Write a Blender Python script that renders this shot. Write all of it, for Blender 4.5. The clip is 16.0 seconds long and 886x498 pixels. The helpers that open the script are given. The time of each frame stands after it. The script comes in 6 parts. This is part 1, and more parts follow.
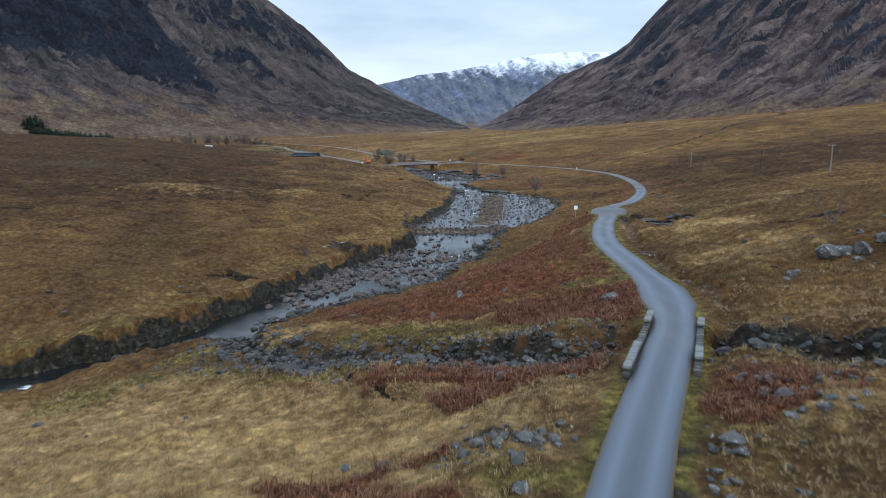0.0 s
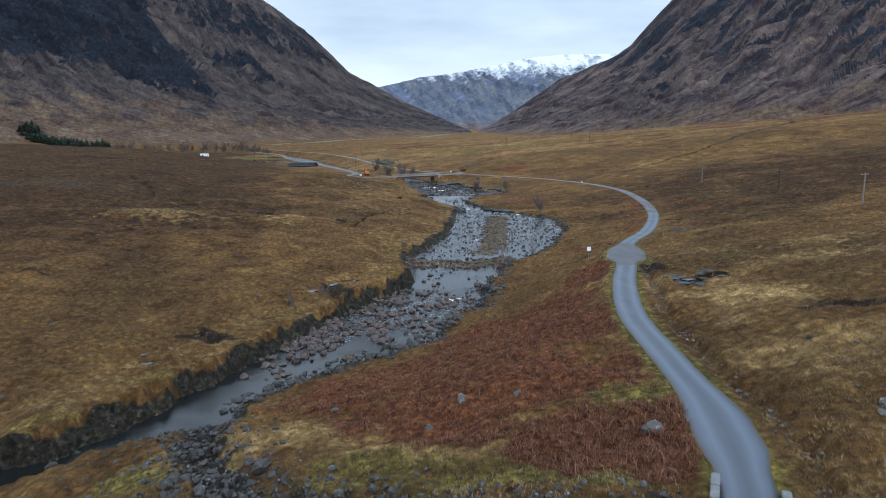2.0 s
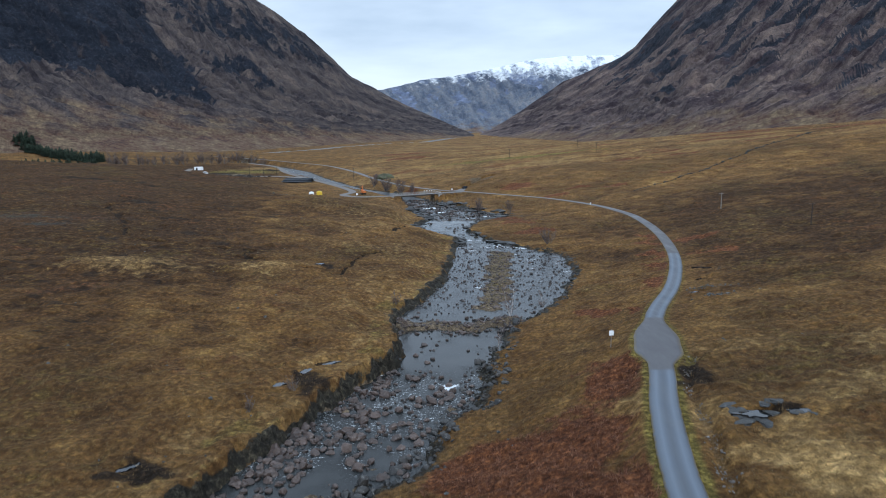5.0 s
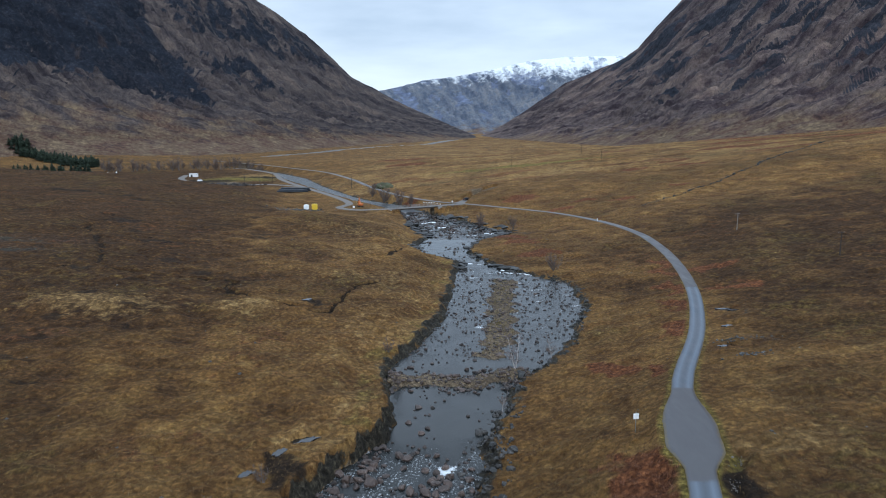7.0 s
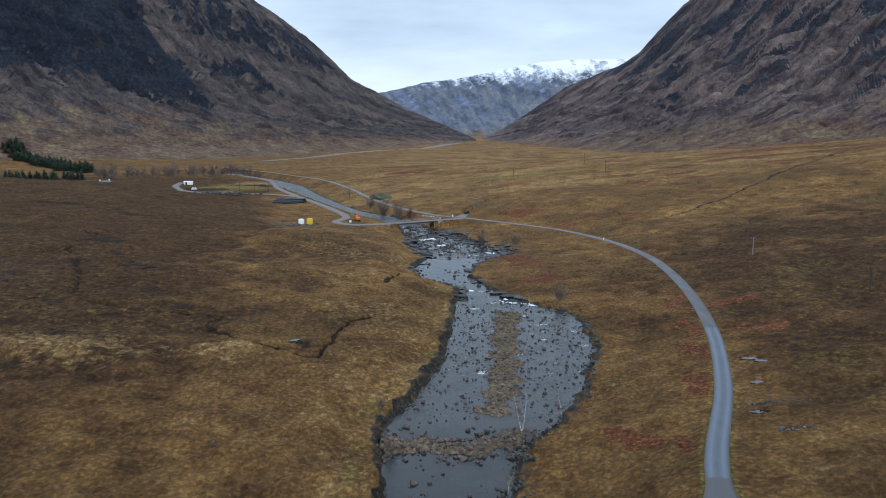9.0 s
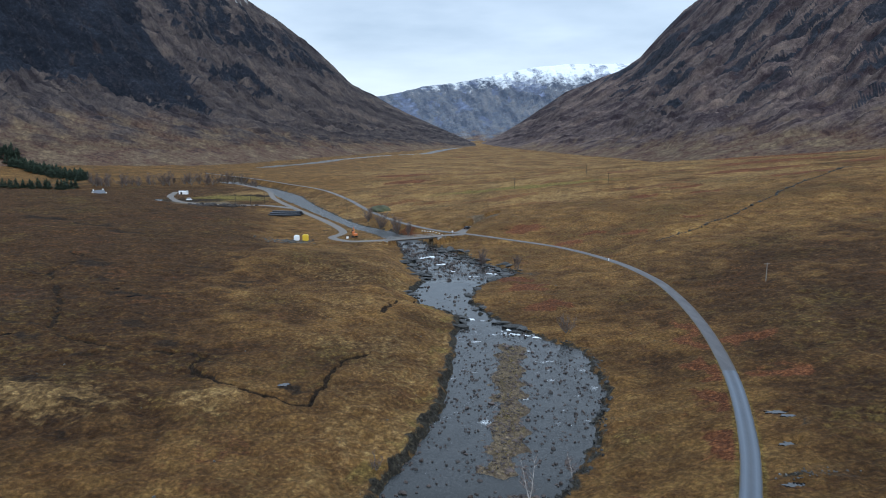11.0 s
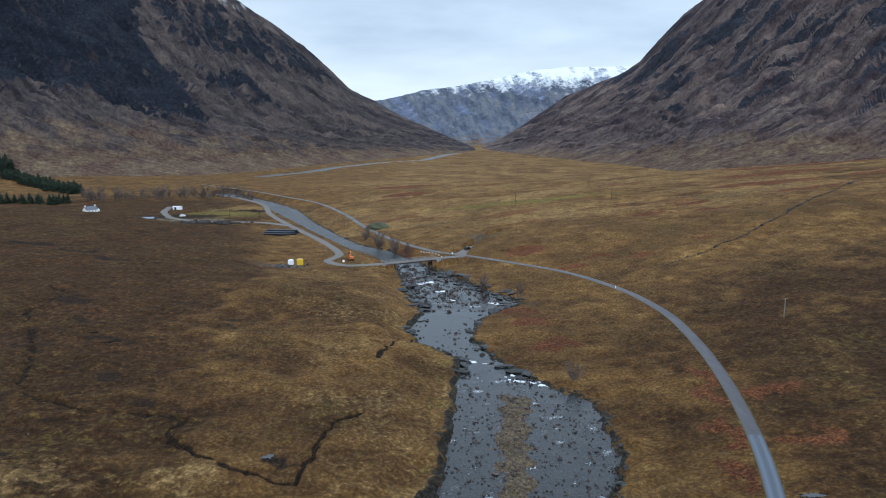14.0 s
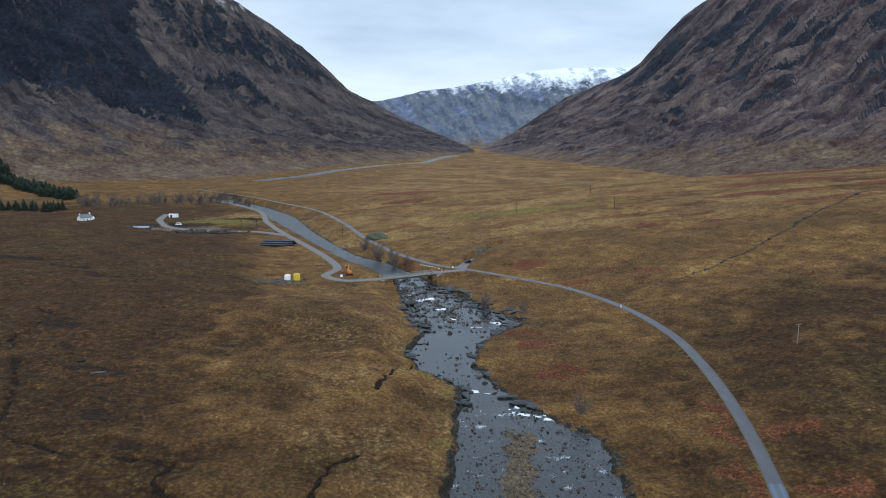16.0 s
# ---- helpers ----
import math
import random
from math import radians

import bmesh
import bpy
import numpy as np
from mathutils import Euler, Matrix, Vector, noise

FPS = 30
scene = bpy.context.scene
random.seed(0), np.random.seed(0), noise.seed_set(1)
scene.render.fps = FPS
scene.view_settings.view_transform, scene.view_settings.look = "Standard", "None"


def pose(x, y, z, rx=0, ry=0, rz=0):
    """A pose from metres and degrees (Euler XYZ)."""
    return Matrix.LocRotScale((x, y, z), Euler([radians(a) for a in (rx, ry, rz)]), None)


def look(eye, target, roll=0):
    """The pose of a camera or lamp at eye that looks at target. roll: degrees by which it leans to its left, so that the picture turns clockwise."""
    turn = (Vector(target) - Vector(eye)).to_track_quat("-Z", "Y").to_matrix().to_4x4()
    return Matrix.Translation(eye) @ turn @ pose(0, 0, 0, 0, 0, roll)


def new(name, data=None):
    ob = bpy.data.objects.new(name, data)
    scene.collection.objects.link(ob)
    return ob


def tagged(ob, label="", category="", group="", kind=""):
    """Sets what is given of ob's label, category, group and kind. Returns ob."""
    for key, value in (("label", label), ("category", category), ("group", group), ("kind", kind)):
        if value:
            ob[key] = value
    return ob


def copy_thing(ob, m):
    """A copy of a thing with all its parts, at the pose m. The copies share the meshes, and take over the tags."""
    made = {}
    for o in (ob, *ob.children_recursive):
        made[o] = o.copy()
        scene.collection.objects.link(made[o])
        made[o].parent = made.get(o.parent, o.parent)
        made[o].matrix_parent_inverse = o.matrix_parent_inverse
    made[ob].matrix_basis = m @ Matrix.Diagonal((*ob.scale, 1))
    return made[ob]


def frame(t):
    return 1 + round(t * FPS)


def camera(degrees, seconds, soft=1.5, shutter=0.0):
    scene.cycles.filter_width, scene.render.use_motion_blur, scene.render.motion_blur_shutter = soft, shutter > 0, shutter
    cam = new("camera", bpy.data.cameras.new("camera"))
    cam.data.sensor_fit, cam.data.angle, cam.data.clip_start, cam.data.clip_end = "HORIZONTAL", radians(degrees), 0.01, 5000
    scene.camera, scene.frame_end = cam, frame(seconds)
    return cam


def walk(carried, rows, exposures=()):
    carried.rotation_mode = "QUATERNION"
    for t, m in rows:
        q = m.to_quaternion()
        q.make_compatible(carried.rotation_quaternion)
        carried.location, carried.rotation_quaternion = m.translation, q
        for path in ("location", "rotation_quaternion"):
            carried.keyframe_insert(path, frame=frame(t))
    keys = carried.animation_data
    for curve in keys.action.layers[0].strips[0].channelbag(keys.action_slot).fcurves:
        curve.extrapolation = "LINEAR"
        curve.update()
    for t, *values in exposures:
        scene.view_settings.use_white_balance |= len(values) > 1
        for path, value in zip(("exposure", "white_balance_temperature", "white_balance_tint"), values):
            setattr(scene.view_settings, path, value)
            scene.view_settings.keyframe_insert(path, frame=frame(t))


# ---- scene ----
cam = camera(66.0, 16.0, soft=1.0, shutter=0.5)
# seconds, place in metres, yaw, pitch and roll in degrees
PATH = [
    (0, -0.01, -0.43, 25.94, -0.011, -10.385, -0.051),
    (1, -0.02, 6.25, 28.51, 0.015, -10.345, -0.009),
    (2, 0.24, 12.37, 31.16, 0.083, -10.257, -0.132),
    (3, 0.71, 18.83, 33.86, 0.180, -10.185, -0.304),
    (4, 1.27, 25.91, 36.59, 0.288, -10.151, -0.445),
    (5, 1.81, 33.53, 39.34, 0.386, -10.150, -0.512),
    (6, 2.23, 41.38, 42.08, 0.458, -10.160, -0.490),
    (7, 2.47, 49.07, 44.82, 0.496, -10.157, -0.389),
    (8, 2.51, 56.27, 47.55, 0.498, -10.119, -0.238),
    (9, 2.41, 62.78, 50.25, 0.472, -10.038, -0.077),
    (10, 2.23, 68.53, 52.94, 0.431, -9.920, 0.050),
    (11, 2.07, 73.61, 55.62, 0.394, -9.787, 0.106),
    (12, 2.03, 78.24, 58.29, 0.375, -9.669, 0.071),
    (13, 2.12, 82.68, 60.96, 0.382, -9.595, -0.048),
    (14, 2.28, 87.13, 63.67, 0.405, -9.581, -0.203),
    (15, 2.28, 91.58, 66.41, 0.410, -9.605, -0.291),
    (16, 1.65, 95.65, 69.22, 0.323, -9.581, -0.140),
]
walk(cam, [(t, Matrix.Translation((x, y, z)) @ pose(0, 0, 0, 0, 0, yaw) @ pose(0, 0, 0, 90 + pitch) @ pose(0, 0, 0, 0, 0, roll)) for t, x, y, z, yaw, pitch, roll in PATH],
     exposures=[(0, 0.50, 5680, 8), (16, 0.42, 5680, 7)])

# ---- light ----
SUN_UP, SUN_ROUND = radians(28), radians(-150)
world = bpy.data.worlds.new("overcast_sky")
scene.world = world
world.use_nodes = True
wn, wl = world.node_tree.nodes, world.node_tree.links
wn.clear()
w_out, w_bg = wn.new("ShaderNodeOutputWorld"), wn.new("ShaderNodeBackground")
w_sky = wn.new("ShaderNodeTexSky")
w_sky.sky_type, w_sky.sun_disc, w_sky.sun_elevation, w_sky.sun_rotation = "NISHITA", False, SUN_UP, SUN_ROUND
w_scale = wn.new("ShaderNodeMix")
w_scale.data_type, w_scale.blend_type = "RGBA", "MULTIPLY"
w_scale.inputs[0].default_value = 1.0
w_scale.inputs[7].default_value = (0.09, 0.09, 0.09, 1)
wl.new(w_sky.outputs[0], w_scale.inputs[6])
w_geo, w_sep = wn.new("ShaderNodeTexCoord"), wn.new("ShaderNodeSeparateXYZ")
wl.new(w_geo.outputs["Generated"], w_sep.inputs[0])
# the cloud deck: a flat layer seen from below, stretched out towards the horizon
w_up = wn.new("ShaderNodeMath")
w_up.operation = "MAXIMUM"
w_up.inputs[1].default_value = 0.0
wl.new(w_sep.outputs["Z"], w_up.inputs[0])
w_add = wn.new("ShaderNodeMath")
w_add.operation = "ADD"
w_add.inputs[1].default_value = 0.12
wl.new(w_up.outputs[0], w_add.inputs[0])
w_div = wn.new("ShaderNodeVectorMath")
w_div.operation = "DIVIDE"
w_comb = wn.new("ShaderNodeCombineXYZ")
for k in range(3):
    wl.new(w_add.outputs[0], w_comb.inputs[k])
wl.new(w_geo.outputs["Generated"], w_div.inputs[0])
wl.new(w_comb.outputs[0], w_div.inputs[1])
w_noise = wn.new("ShaderNodeTexNoise")
w_noise.inputs["Scale"].default_value, w_noise.inputs["Detail"].default_value, w_noise.inputs["Roughness"].default_value = 0.7, 6, 0.5
wl.new(w_div.outputs[0], w_noise.inputs["Vector"])
w_ramp = wn.new("ShaderNodeValToRGB")
w_ramp.color_ramp.elements[0].position, w_ramp.color_ramp.elements[0].color = 0.36, (0.42, 0.48, 0.55, 1)
w_ramp.color_ramp.elements[1].position, w_ramp.color_ramp.elements[1].color = 0.66, (0.67, 0.72, 0.77, 1)
wl.new(w_noise.outputs[0], w_ramp.inputs[0])
# brighter, thinner cloud low down
w_low = wn.new("ShaderNodeMapRange")
w_low.inputs["From Min"].default_value, w_low.inputs["From Max"].default_value = 0.03, 0.13
w_low.inputs["To Min"].default_value, w_low.inputs["To Max"].default_value = 0.75, 0.0
wl.new(w_up.outputs[0], w_low.inputs["Value"])
w_mix = wn.new("ShaderNodeMix")
w_mix.data_type = "RGBA"
w_mix.inputs[7].default_value = (0.80, 0.83, 0.84, 1)
wl.new(w_low.outputs[0], w_mix.inputs[0])
wl.new(w_ramp.outputs[0], w_mix.inputs[6])
w_blend = wn.new("ShaderNodeMix")
w_blend.data_type = "RGBA"
w_blend.inputs[0].default_value = 0.88
wl.new(w_scale.outputs[2], w_blend.inputs[6])
wl.new(w_mix.outputs[2], w_blend.inputs[7])
wl.new(w_blend.outputs[2], w_bg.inputs[0])
# an overcast sky is brighter overhead than low down
w_zen = wn.new("ShaderNodeMapRange")
w_zen.inputs["From Min"].default_value, w_zen.inputs["From Max"].default_value = 0.2, 0.8
w_zen.inputs["To Min"].default_value, w_zen.inputs["To Max"].default_value = 1.0, 1.9
wl.new(w_up.outputs[0], w_zen.inputs["Value"])
wl.new(w_zen.outputs[0], w_bg.inputs[1])
wl.new(w_bg.outputs[0], w_out.inputs[0])

sun = new("sun", bpy.data.lights.new("sun", "SUN"))
sun.data.energy, sun.data.angle, sun.data.color = 0.8, radians(20), (1.0, 0.95, 0.88)
sun.matrix_world = look((0, 0, 900), (-900 * math.cos(SUN_UP) * math.sin(radians(-150)) * -1, 900 * math.cos(SUN_UP) * 0.87, 900 - 900 * math.sin(SUN_UP)))


# ---- noise and shape arithmetic ----
rng = np.random.default_rng(7)
PERM = np.concatenate([rng.permutation(256)] * 2)
GRAD = np.stack([np.cos(np.linspace(0, 2 * np.pi, 256, endpoint=False)), np.sin(np.linspace(0, 2 * np.pi, 256, endpoint=False))], -1)


def gnoise(x, y, seed=0):
    """Gradient noise in the plane, about -0.7 to 0.7."""
    xi, yi = np.floor(x).astype(int), np.floor(y).astype(int)
    fx, fy = x - xi, y - yi
    u, v = fx * fx * fx * (fx * (fx * 6 - 15) + 10), fy * fy * fy * (fy * (fy * 6 - 15) + 10)

    def corner(dx, dy):
        g = GRAD[PERM[(PERM[(xi + dx + seed * 17) & 255] + yi + dy + seed * 5) & 255]]
        return g[..., 0] * (fx - dx) + g[..., 1] * (fy - dy)

    a, b = corner(0, 0), corner(1, 0)
    c, d = corner(0, 1), corner(1, 1)
    return (a + u * (b - a)) + v * ((c + u * (d - c)) - (a + u * (b - a)))


def fbm(x, y, octaves=4, seed=0, gain=0.5):
    total, amp, f = 0.0 * x, 1.0, 1.0
    for k in range(octaves):
        total = total + amp * gnoise(x * f + 13.7 * k, y * f - 7.1 * k, seed + k)
        amp, f = amp * gain, f * 2.03
    return total


def smooth(a, b, x):
    t = np.clip((x - a) / (b - a), 0, 1)
    return t * t * (3 - 2 * t)


def dist_line(x, y, line, reach=130.0):
    """Distance to an open polyline (no more than reach), and how far along it, 0 to its count of points less one."""
    best, along = np.full(x.shape, reach), np.zeros(x.shape)
    rows = y[:, 0] if y.ndim == 2 and len(y) > 1 else None
    for k in range(len(line) - 1):
        (ax, ay), (bx, by) = line[k][:2], line[k + 1][:2]
        cut = slice(None) if rows is None else slice(*np.searchsorted(rows, (min(ay, by) - reach, max(ay, by) + reach)))
        dx, dy = bx - ax, by - ay
        px, py = x[cut] - ax, y[cut] - ay
        t = np.clip((px * dx + py * dy) / (dx * dx + dy * dy), 0, 1)
        d = np.hypot(px - t * dx, py - t * dy)
        near = d < best[cut]
        best[cut], along[cut] = np.where(near, d, best[cut]), np.where(near, k + t, along[cut])
    return best, along


def inside(x, y, poly):
    odd = np.zeros(x.shape, bool)
    for (ax, ay), (bx, by) in zip(poly, poly[1:] + poly[:1]):
        if ay != by:
            odd ^= ((ay > y) != (by > y)) & (x < (bx - ax) * (y - ay) / (by - ay) + ax)
    return odd


def curve_points(line, step):
    """A Catmull-Rom curve through the points, sampled about every step metres."""
    p = [np.array(q, float) for q in line]
    p = [2 * p[0] - p[1]] + p + [2 * p[-1] - p[-2]]
    out = []
    for k in range(1, len(p) - 2):
        n = max(2, int(np.linalg.norm(p[k + 1][:2] - p[k][:2]) / step))
        for t in np.arange(n) / n:
            a, b, c, d = p[k - 1:k + 3]
            out.append(0.5 * (2 * b + (c - a) * t + (2 * a - 5 * b + 4 * c - d) * t * t + (3 * b - a - 3 * c + d) * t ** 3))
    out.append(p[-2])
    return np.array(out)


# ---- the plan ----
LEFT_BANK = [(-150, 40), (-95, 50), (-60, 58), (-44, 66), (-35, 72.5), (-31.5, 80.5), (-28, 90), (-25, 99), (-21.8, 108), (-18.4, 115), (-14.7, 124.5), (-11.8, 133),
             (-6, 143), (-6, 149), (-7.5, 158), (-8.6, 171), (-4, 184), (1.2, 203), (2.8, 225), (4.6, 252), (6, 275), (-5.5, 290), (-10.8, 304), (-6.6, 327), (-11.5, 352),
             (-17, 385), (-21, 408), (-27, 425), (-36, 448), (-56, 476), (-82, 529), (-122, 612), (-158, 690), (-196, 750), (-270, 840)]
RIGHT_BANK = [(-150, 34), (-90, 46), (-55, 55), (-40, 61.5), (-35.5, 69), (-29, 76), (-23.5, 80), (-22, 85), (-18, 91), (-12.3, 98), (-6.5, 101.5), (-2.5, 106), (0, 116),
              (5.5, 126), (7, 139), (9.3, 147), (12.2, 156), (14.6, 166), (23.7, 178), (29.5, 193), (36, 214), (36.6, 242), (26, 255), (15, 276), (9, 296), (13, 320), (27, 342),
              (30, 349), (20, 368), (4, 399), (-11, 431), (-19, 446), (-30, 468), (-52, 494), (-67, 523), (-97, 591), (-130, 680), (-165, 742), (-240, 850)]
RIVER = LEFT_BANK + RIGHT_BANK[::-1]
ROAD = [(-10, -40), (-4, -10), (2, 10), (6.6, 22), (9.1, 28.3), (12.2, 35.7), (15.9, 44.8), (18.1, 55), (18.6, 64), (19.6, 80), (23.2, 97), (26.6, 109), (30, 122), (33.2, 134), (37.6, 146.5), (50, 175.5),
        (61.5, 211), (70.5, 252), (75.2, 288), (76, 316), (70.5, 351), (54.5, 389), (31.5, 414), (13, 431), (-3, 443), (-20, 467), (-35, 495), (-54, 541), (-77, 607), (-112, 687), (-156, 747), (-207, 813), (-290, 900)]
SIDE_ROAD = [(10, 431), (0, 426.5), (-12, 420), (-25, 412.5), (-38, 407), (-48, 407), (-57, 418), (-54, 436), (-65, 466), (-84, 505), (-104, 544), (-134, 608), (-158, 676), (-200, 740)]
SITE_TRACK = [(-104, 544), (-130, 562), (-165, 566), (-200, 585), (-222, 622), (-232, 660)]
PULL_OUT = [(8, 433), (13, 452), (22, 470), (30, 478)]
BURN = [(75, 4), (46, 19), (33, 28), (26, 34), (22.3, 37.6), (19.6, 40.2), (17, 42), (14, 42.3), (11.2, 42.3), (7.8, 42), (3, 44.3), (-3.6, 48.5), (-10, 51), (-16, 57), (-21, 67), (-25, 79)]
CRACK = [(-7.2, 47), (-6.6, 43.5), (-4.3, 40.5), (-2.6, 37.5), (-0.8, 36), (0.4, 34.5)]
DITCH = [(19.4, 43.5), (21.3, 49), (21.8, 57), (21.6, 62), (22, 70), (23.4, 81), (26.5, 96), (29, 108), (33, 116)]
CREEK = [(-96.3, 237.2), (-89.4, 227), (-84.2, 222.8), (-79.9, 222.9), (-71.7, 217.8), (-64.9, 219.7), (-56.4, 219.7), (-51.7, 218.6), (-52.5, 213), (-49.3, 207.4), (-41, 202.4), (-35.5, 198.4), (-29, 197.2), (-24.2, 196.2), (-24.2, 201.2), (-22.8, 208.4), (-23.2, 217.5), (-20.6, 223.5), (-17.2, 226.6)]
CREEK_HEAD = [(-138, 319), (-124, 308), (-123.8, 284.4), (-102.7, 252.8), (-98, 243), (-96.3, 237.2)]
SIDE_GULLY = [(-16.9, 262.3), (-14.6, 272.4), (-8.2, 292.9)]
# pools: middle, half length and width, turn, height of the water
POOLS = [(-35.4, 90.2, 0.66, 0.33, 30, 3.24), (-33.3, 102.4, 1.14, 0.33, 50, 3.06), (-17.5, 136, 1.56, 0.44, 25, 2.87), (-19.8, 132.2, 0.96, 0.39, 60, 3.07), (-22.6, 126, 0.72, 0.33, 60, 3.26), (31, 94.2, 1.56, 0.44, 5, 12.57), (34.5, 93.4, 0.78, 0.33, 0, 13.15), (60.5, 187.5, 1.8, 0.39, 4, 7.09), (61, 185.0, 0.96, 0.33, 0, 7.49), (50, 161, 1.32, 0.39, 8, 7.8), (56, 174.5, 1.08, 0.39, 0, 7.27), (-31, 204.5, 0.96, 0.44, 20, 5.14), (-100, 224, 1.32, 0.5, 60, 9.39), (-88, 263, 1.56, 0.44, 20, 8.99), (-96, 270, 0.96, 0.39, 10, 9.56)]
CENTRE_Y = [20, 34, 46, 55, 62, 70, 78, 88, 98, 108, 118, 130, 142, 158, 172, 190, 215, 250, 275, 300, 325, 352, 385, 425, 470, 530, 600, 682, 745, 850, 1000, 1380, 2000]
CENTRE_X = [-230, -160, -100, -65, -45, -36, -28, -24, -18, -12, -7.5, -2.5, 1, 2.5, 4, 13, 19, 19, 9, 0, 4, 9, -6, -20, -42, -74, -110, -143, -179, -255, -250, -200, -20]


def water_z(y):
    return np.interp(y, [0, 60, 100, 125, 135, 165, 172, 250, 262, 325, 345, 360, 430, 600, 1200], [0.6, 0.5, 0.4, 0.2, 0.0, 0.0, 0.1, 0.0, -0.4, -0.8, -1.6, -2.3, -2.6, -1.6, 0.0])


def road_z(y):
    return np.interp(y, [-50, 0, 45, 70, 95, 125, 145, 163, 214, 260, 330, 400, 480, 620, 900], [13.2, 12.9, 12.6, 12.3, 11.6, 10.4, 8.7, 7.4, 5.7, 4.5, 3.2, 2.0, 2.0, 3.4, 5.0])


ROAD_FINE = [tuple(p) for p in curve_points(ROAD, 9.0)]
SIDE_FINE = [tuple(p) for p in curve_points(SIDE_ROAD, 10.0)]


def half_width(y):
    w = 1.45 + 0.25 * smooth(180, 300, y)
    return w + 1.5 * smooth(112, 118, y) * (1 - smooth(124, 138, y))


def creek_edge(x, y, d):
    """Distance from the creek's wandering, broken channel."""
    return d + 0.05 + 0.6 * fbm(x / 4, y / 4, 3, 61) + 0.35 * smooth(0.15, 0.5, fbm(x / 15, y / 15, 2, 62))


def hummocks(x, y, near):
    """The swells and hollows of the moor, a few strides to a stone's throw across."""
    return 0.9 * fbm(x / 26, y / 26, 3, 11) * smooth(0, 14, near) + 0.66 * fbm(x / 7, y / 7, 3, 21)


def height(x, y, fine=True):
    """The ground's height, and how far it is from the water's edge, the road and the gullies."""
    wz, rz = water_z(y), road_z(y)
    s, _ = dist_line(x, y, RIVER + RIVER[:1])
    s = np.where(inside(x, y, RIVER), -s, s)
    s = s + (1.5 * fbm(x / 5.5, y / 5.5, 4, 3, 0.6)) * smooth(9, 1.0, np.abs(s)) * np.interp(y, [0, 300, 420], [1, 1, 0.6])
    d_road, _ = dist_line(x, y, ROAD_FINE)
    d_side = np.minimum.reduce([dist_line(x, y, line)[0] for line in (SIDE_FINE, SITE_TRACK, PULL_OUT)])
    road_x = np.interp(y, [p[1] for p in ROAD], [p[0] for p in ROAD])
    left = x < np.interp(y, CENTRE_Y, CENTRE_X)
    out = np.maximum(s, 0)
    # the moor across the river
    moor = 3.0 + 0.065 * np.minimum(out, 130) + 0.04 * np.maximum(-x - 150, 0) + 0.3 * smooth(200, 300, y)
    moor = np.minimum(moor, 20 + 0.006 * np.maximum(-x - 250, 0))
    moor = moor - (moor - 4.0) * smooth(505, 570, y + 0.06 * x)
    for cx, cy, rx, ry, top in ((-73, 190, 17, 8, 2.2), (-43, 194, 10, 5, 1.6), (-70, 168, 14, 8, 0.8), (-24, 300, 16, 30, 1.2), (-58, 334, 24, 22, 3.0), (-120, 300, 30, 25, 1.5)):
        moor = moor + top * np.exp(-(((x - cx) / rx) ** 2 + ((y - cy) / ry) ** 2))
    side_z = np.interp(y, [400, 430, 560, 700], [2.0, 2.0, 2.8, 4.0])
    moor = moor + (side_z + 0.1 - moor) * smooth(60, 18, d_side)
    step = np.interp(y, [50, 80, 100, 116, 128, 150, 160, 190, 260, 330, 420], [3.0, 3.2, 2.6, 2.0, 3.0, 3.0, 1.6, 1.6, 1.4, 1.2, 2.0])
    bank_l = wz + np.minimum(step, moor - wz) * (0.45 * smooth(0, 0.7, out) + 0.55 * smooth(0.8, 1.7, out + 1.0 * fbm(x / 2.5, y / 2.5, 3, 6))) + (moor - wz - np.minimum(step, moor - wz)) * smooth(1.5, 14, out)
    # the slope between river and road
    near = np.maximum(d_road - half_width(y), 0)
    u = out / (out + near + 0.01)
    lift = 0.6
    slope = wz + lift * smooth(0, 2.2, out) + (rz - 0.12 - wz - lift) * np.minimum(u, 1) ** np.interp(y, [60, 70, 88, 150, 200, 330], [0.85, 0.85, 1.35, 1.3, 1.15, 1.6])
    # the hillside past the road
    d = np.maximum(x - road_x - 2.0, 0) * 0.95
    rise = np.interp(y, [0, 40, 60, 90, 120, 150, 220, 300, 450, 700, 900], [0.10, 0.16, 0.30, 0.20, 0.12, 0.17, 0.18, 0.16, 0.13, 0.07, 0.03])
    hill = rz - 0.12 + rise * np.minimum(d, 30) + np.interp(y, [0, 100, 300, 450, 700, 900], [0.10, 0.14, 0.13, 0.12, 0.08, 0.02]) * np.maximum(d - 30, 0) * smooth(4000, 0, d)
    land = np.where(x > road_x, hill, slope)
    z = np.where(left, bank_l, land)
    # far down the valley all is one flat
    flat = 2.5 + 0.0022 * np.maximum(y - 700, 0) + 0.05 * np.maximum(np.abs(x + 40) - 330, 0)
    z = z + (flat - z) * smooth(760, 1000, y)
    far_river, _ = dist_line(x, y, [(-275, 1090), (-228, 1210), (-200, 1380), (-134, 1580), (-52, 1690), (-10, 2000), (60, 2400)])
    z = z - 2.2 * smooth(20, 9, far_river)
    # hummocks and tussocks
    calm = smooth(0.3, 3.0, out) * smooth(0.2, 3.5, near) * smooth(2.0, 6.0, d_side)
    z = z + calm * hummocks(x, y, near)
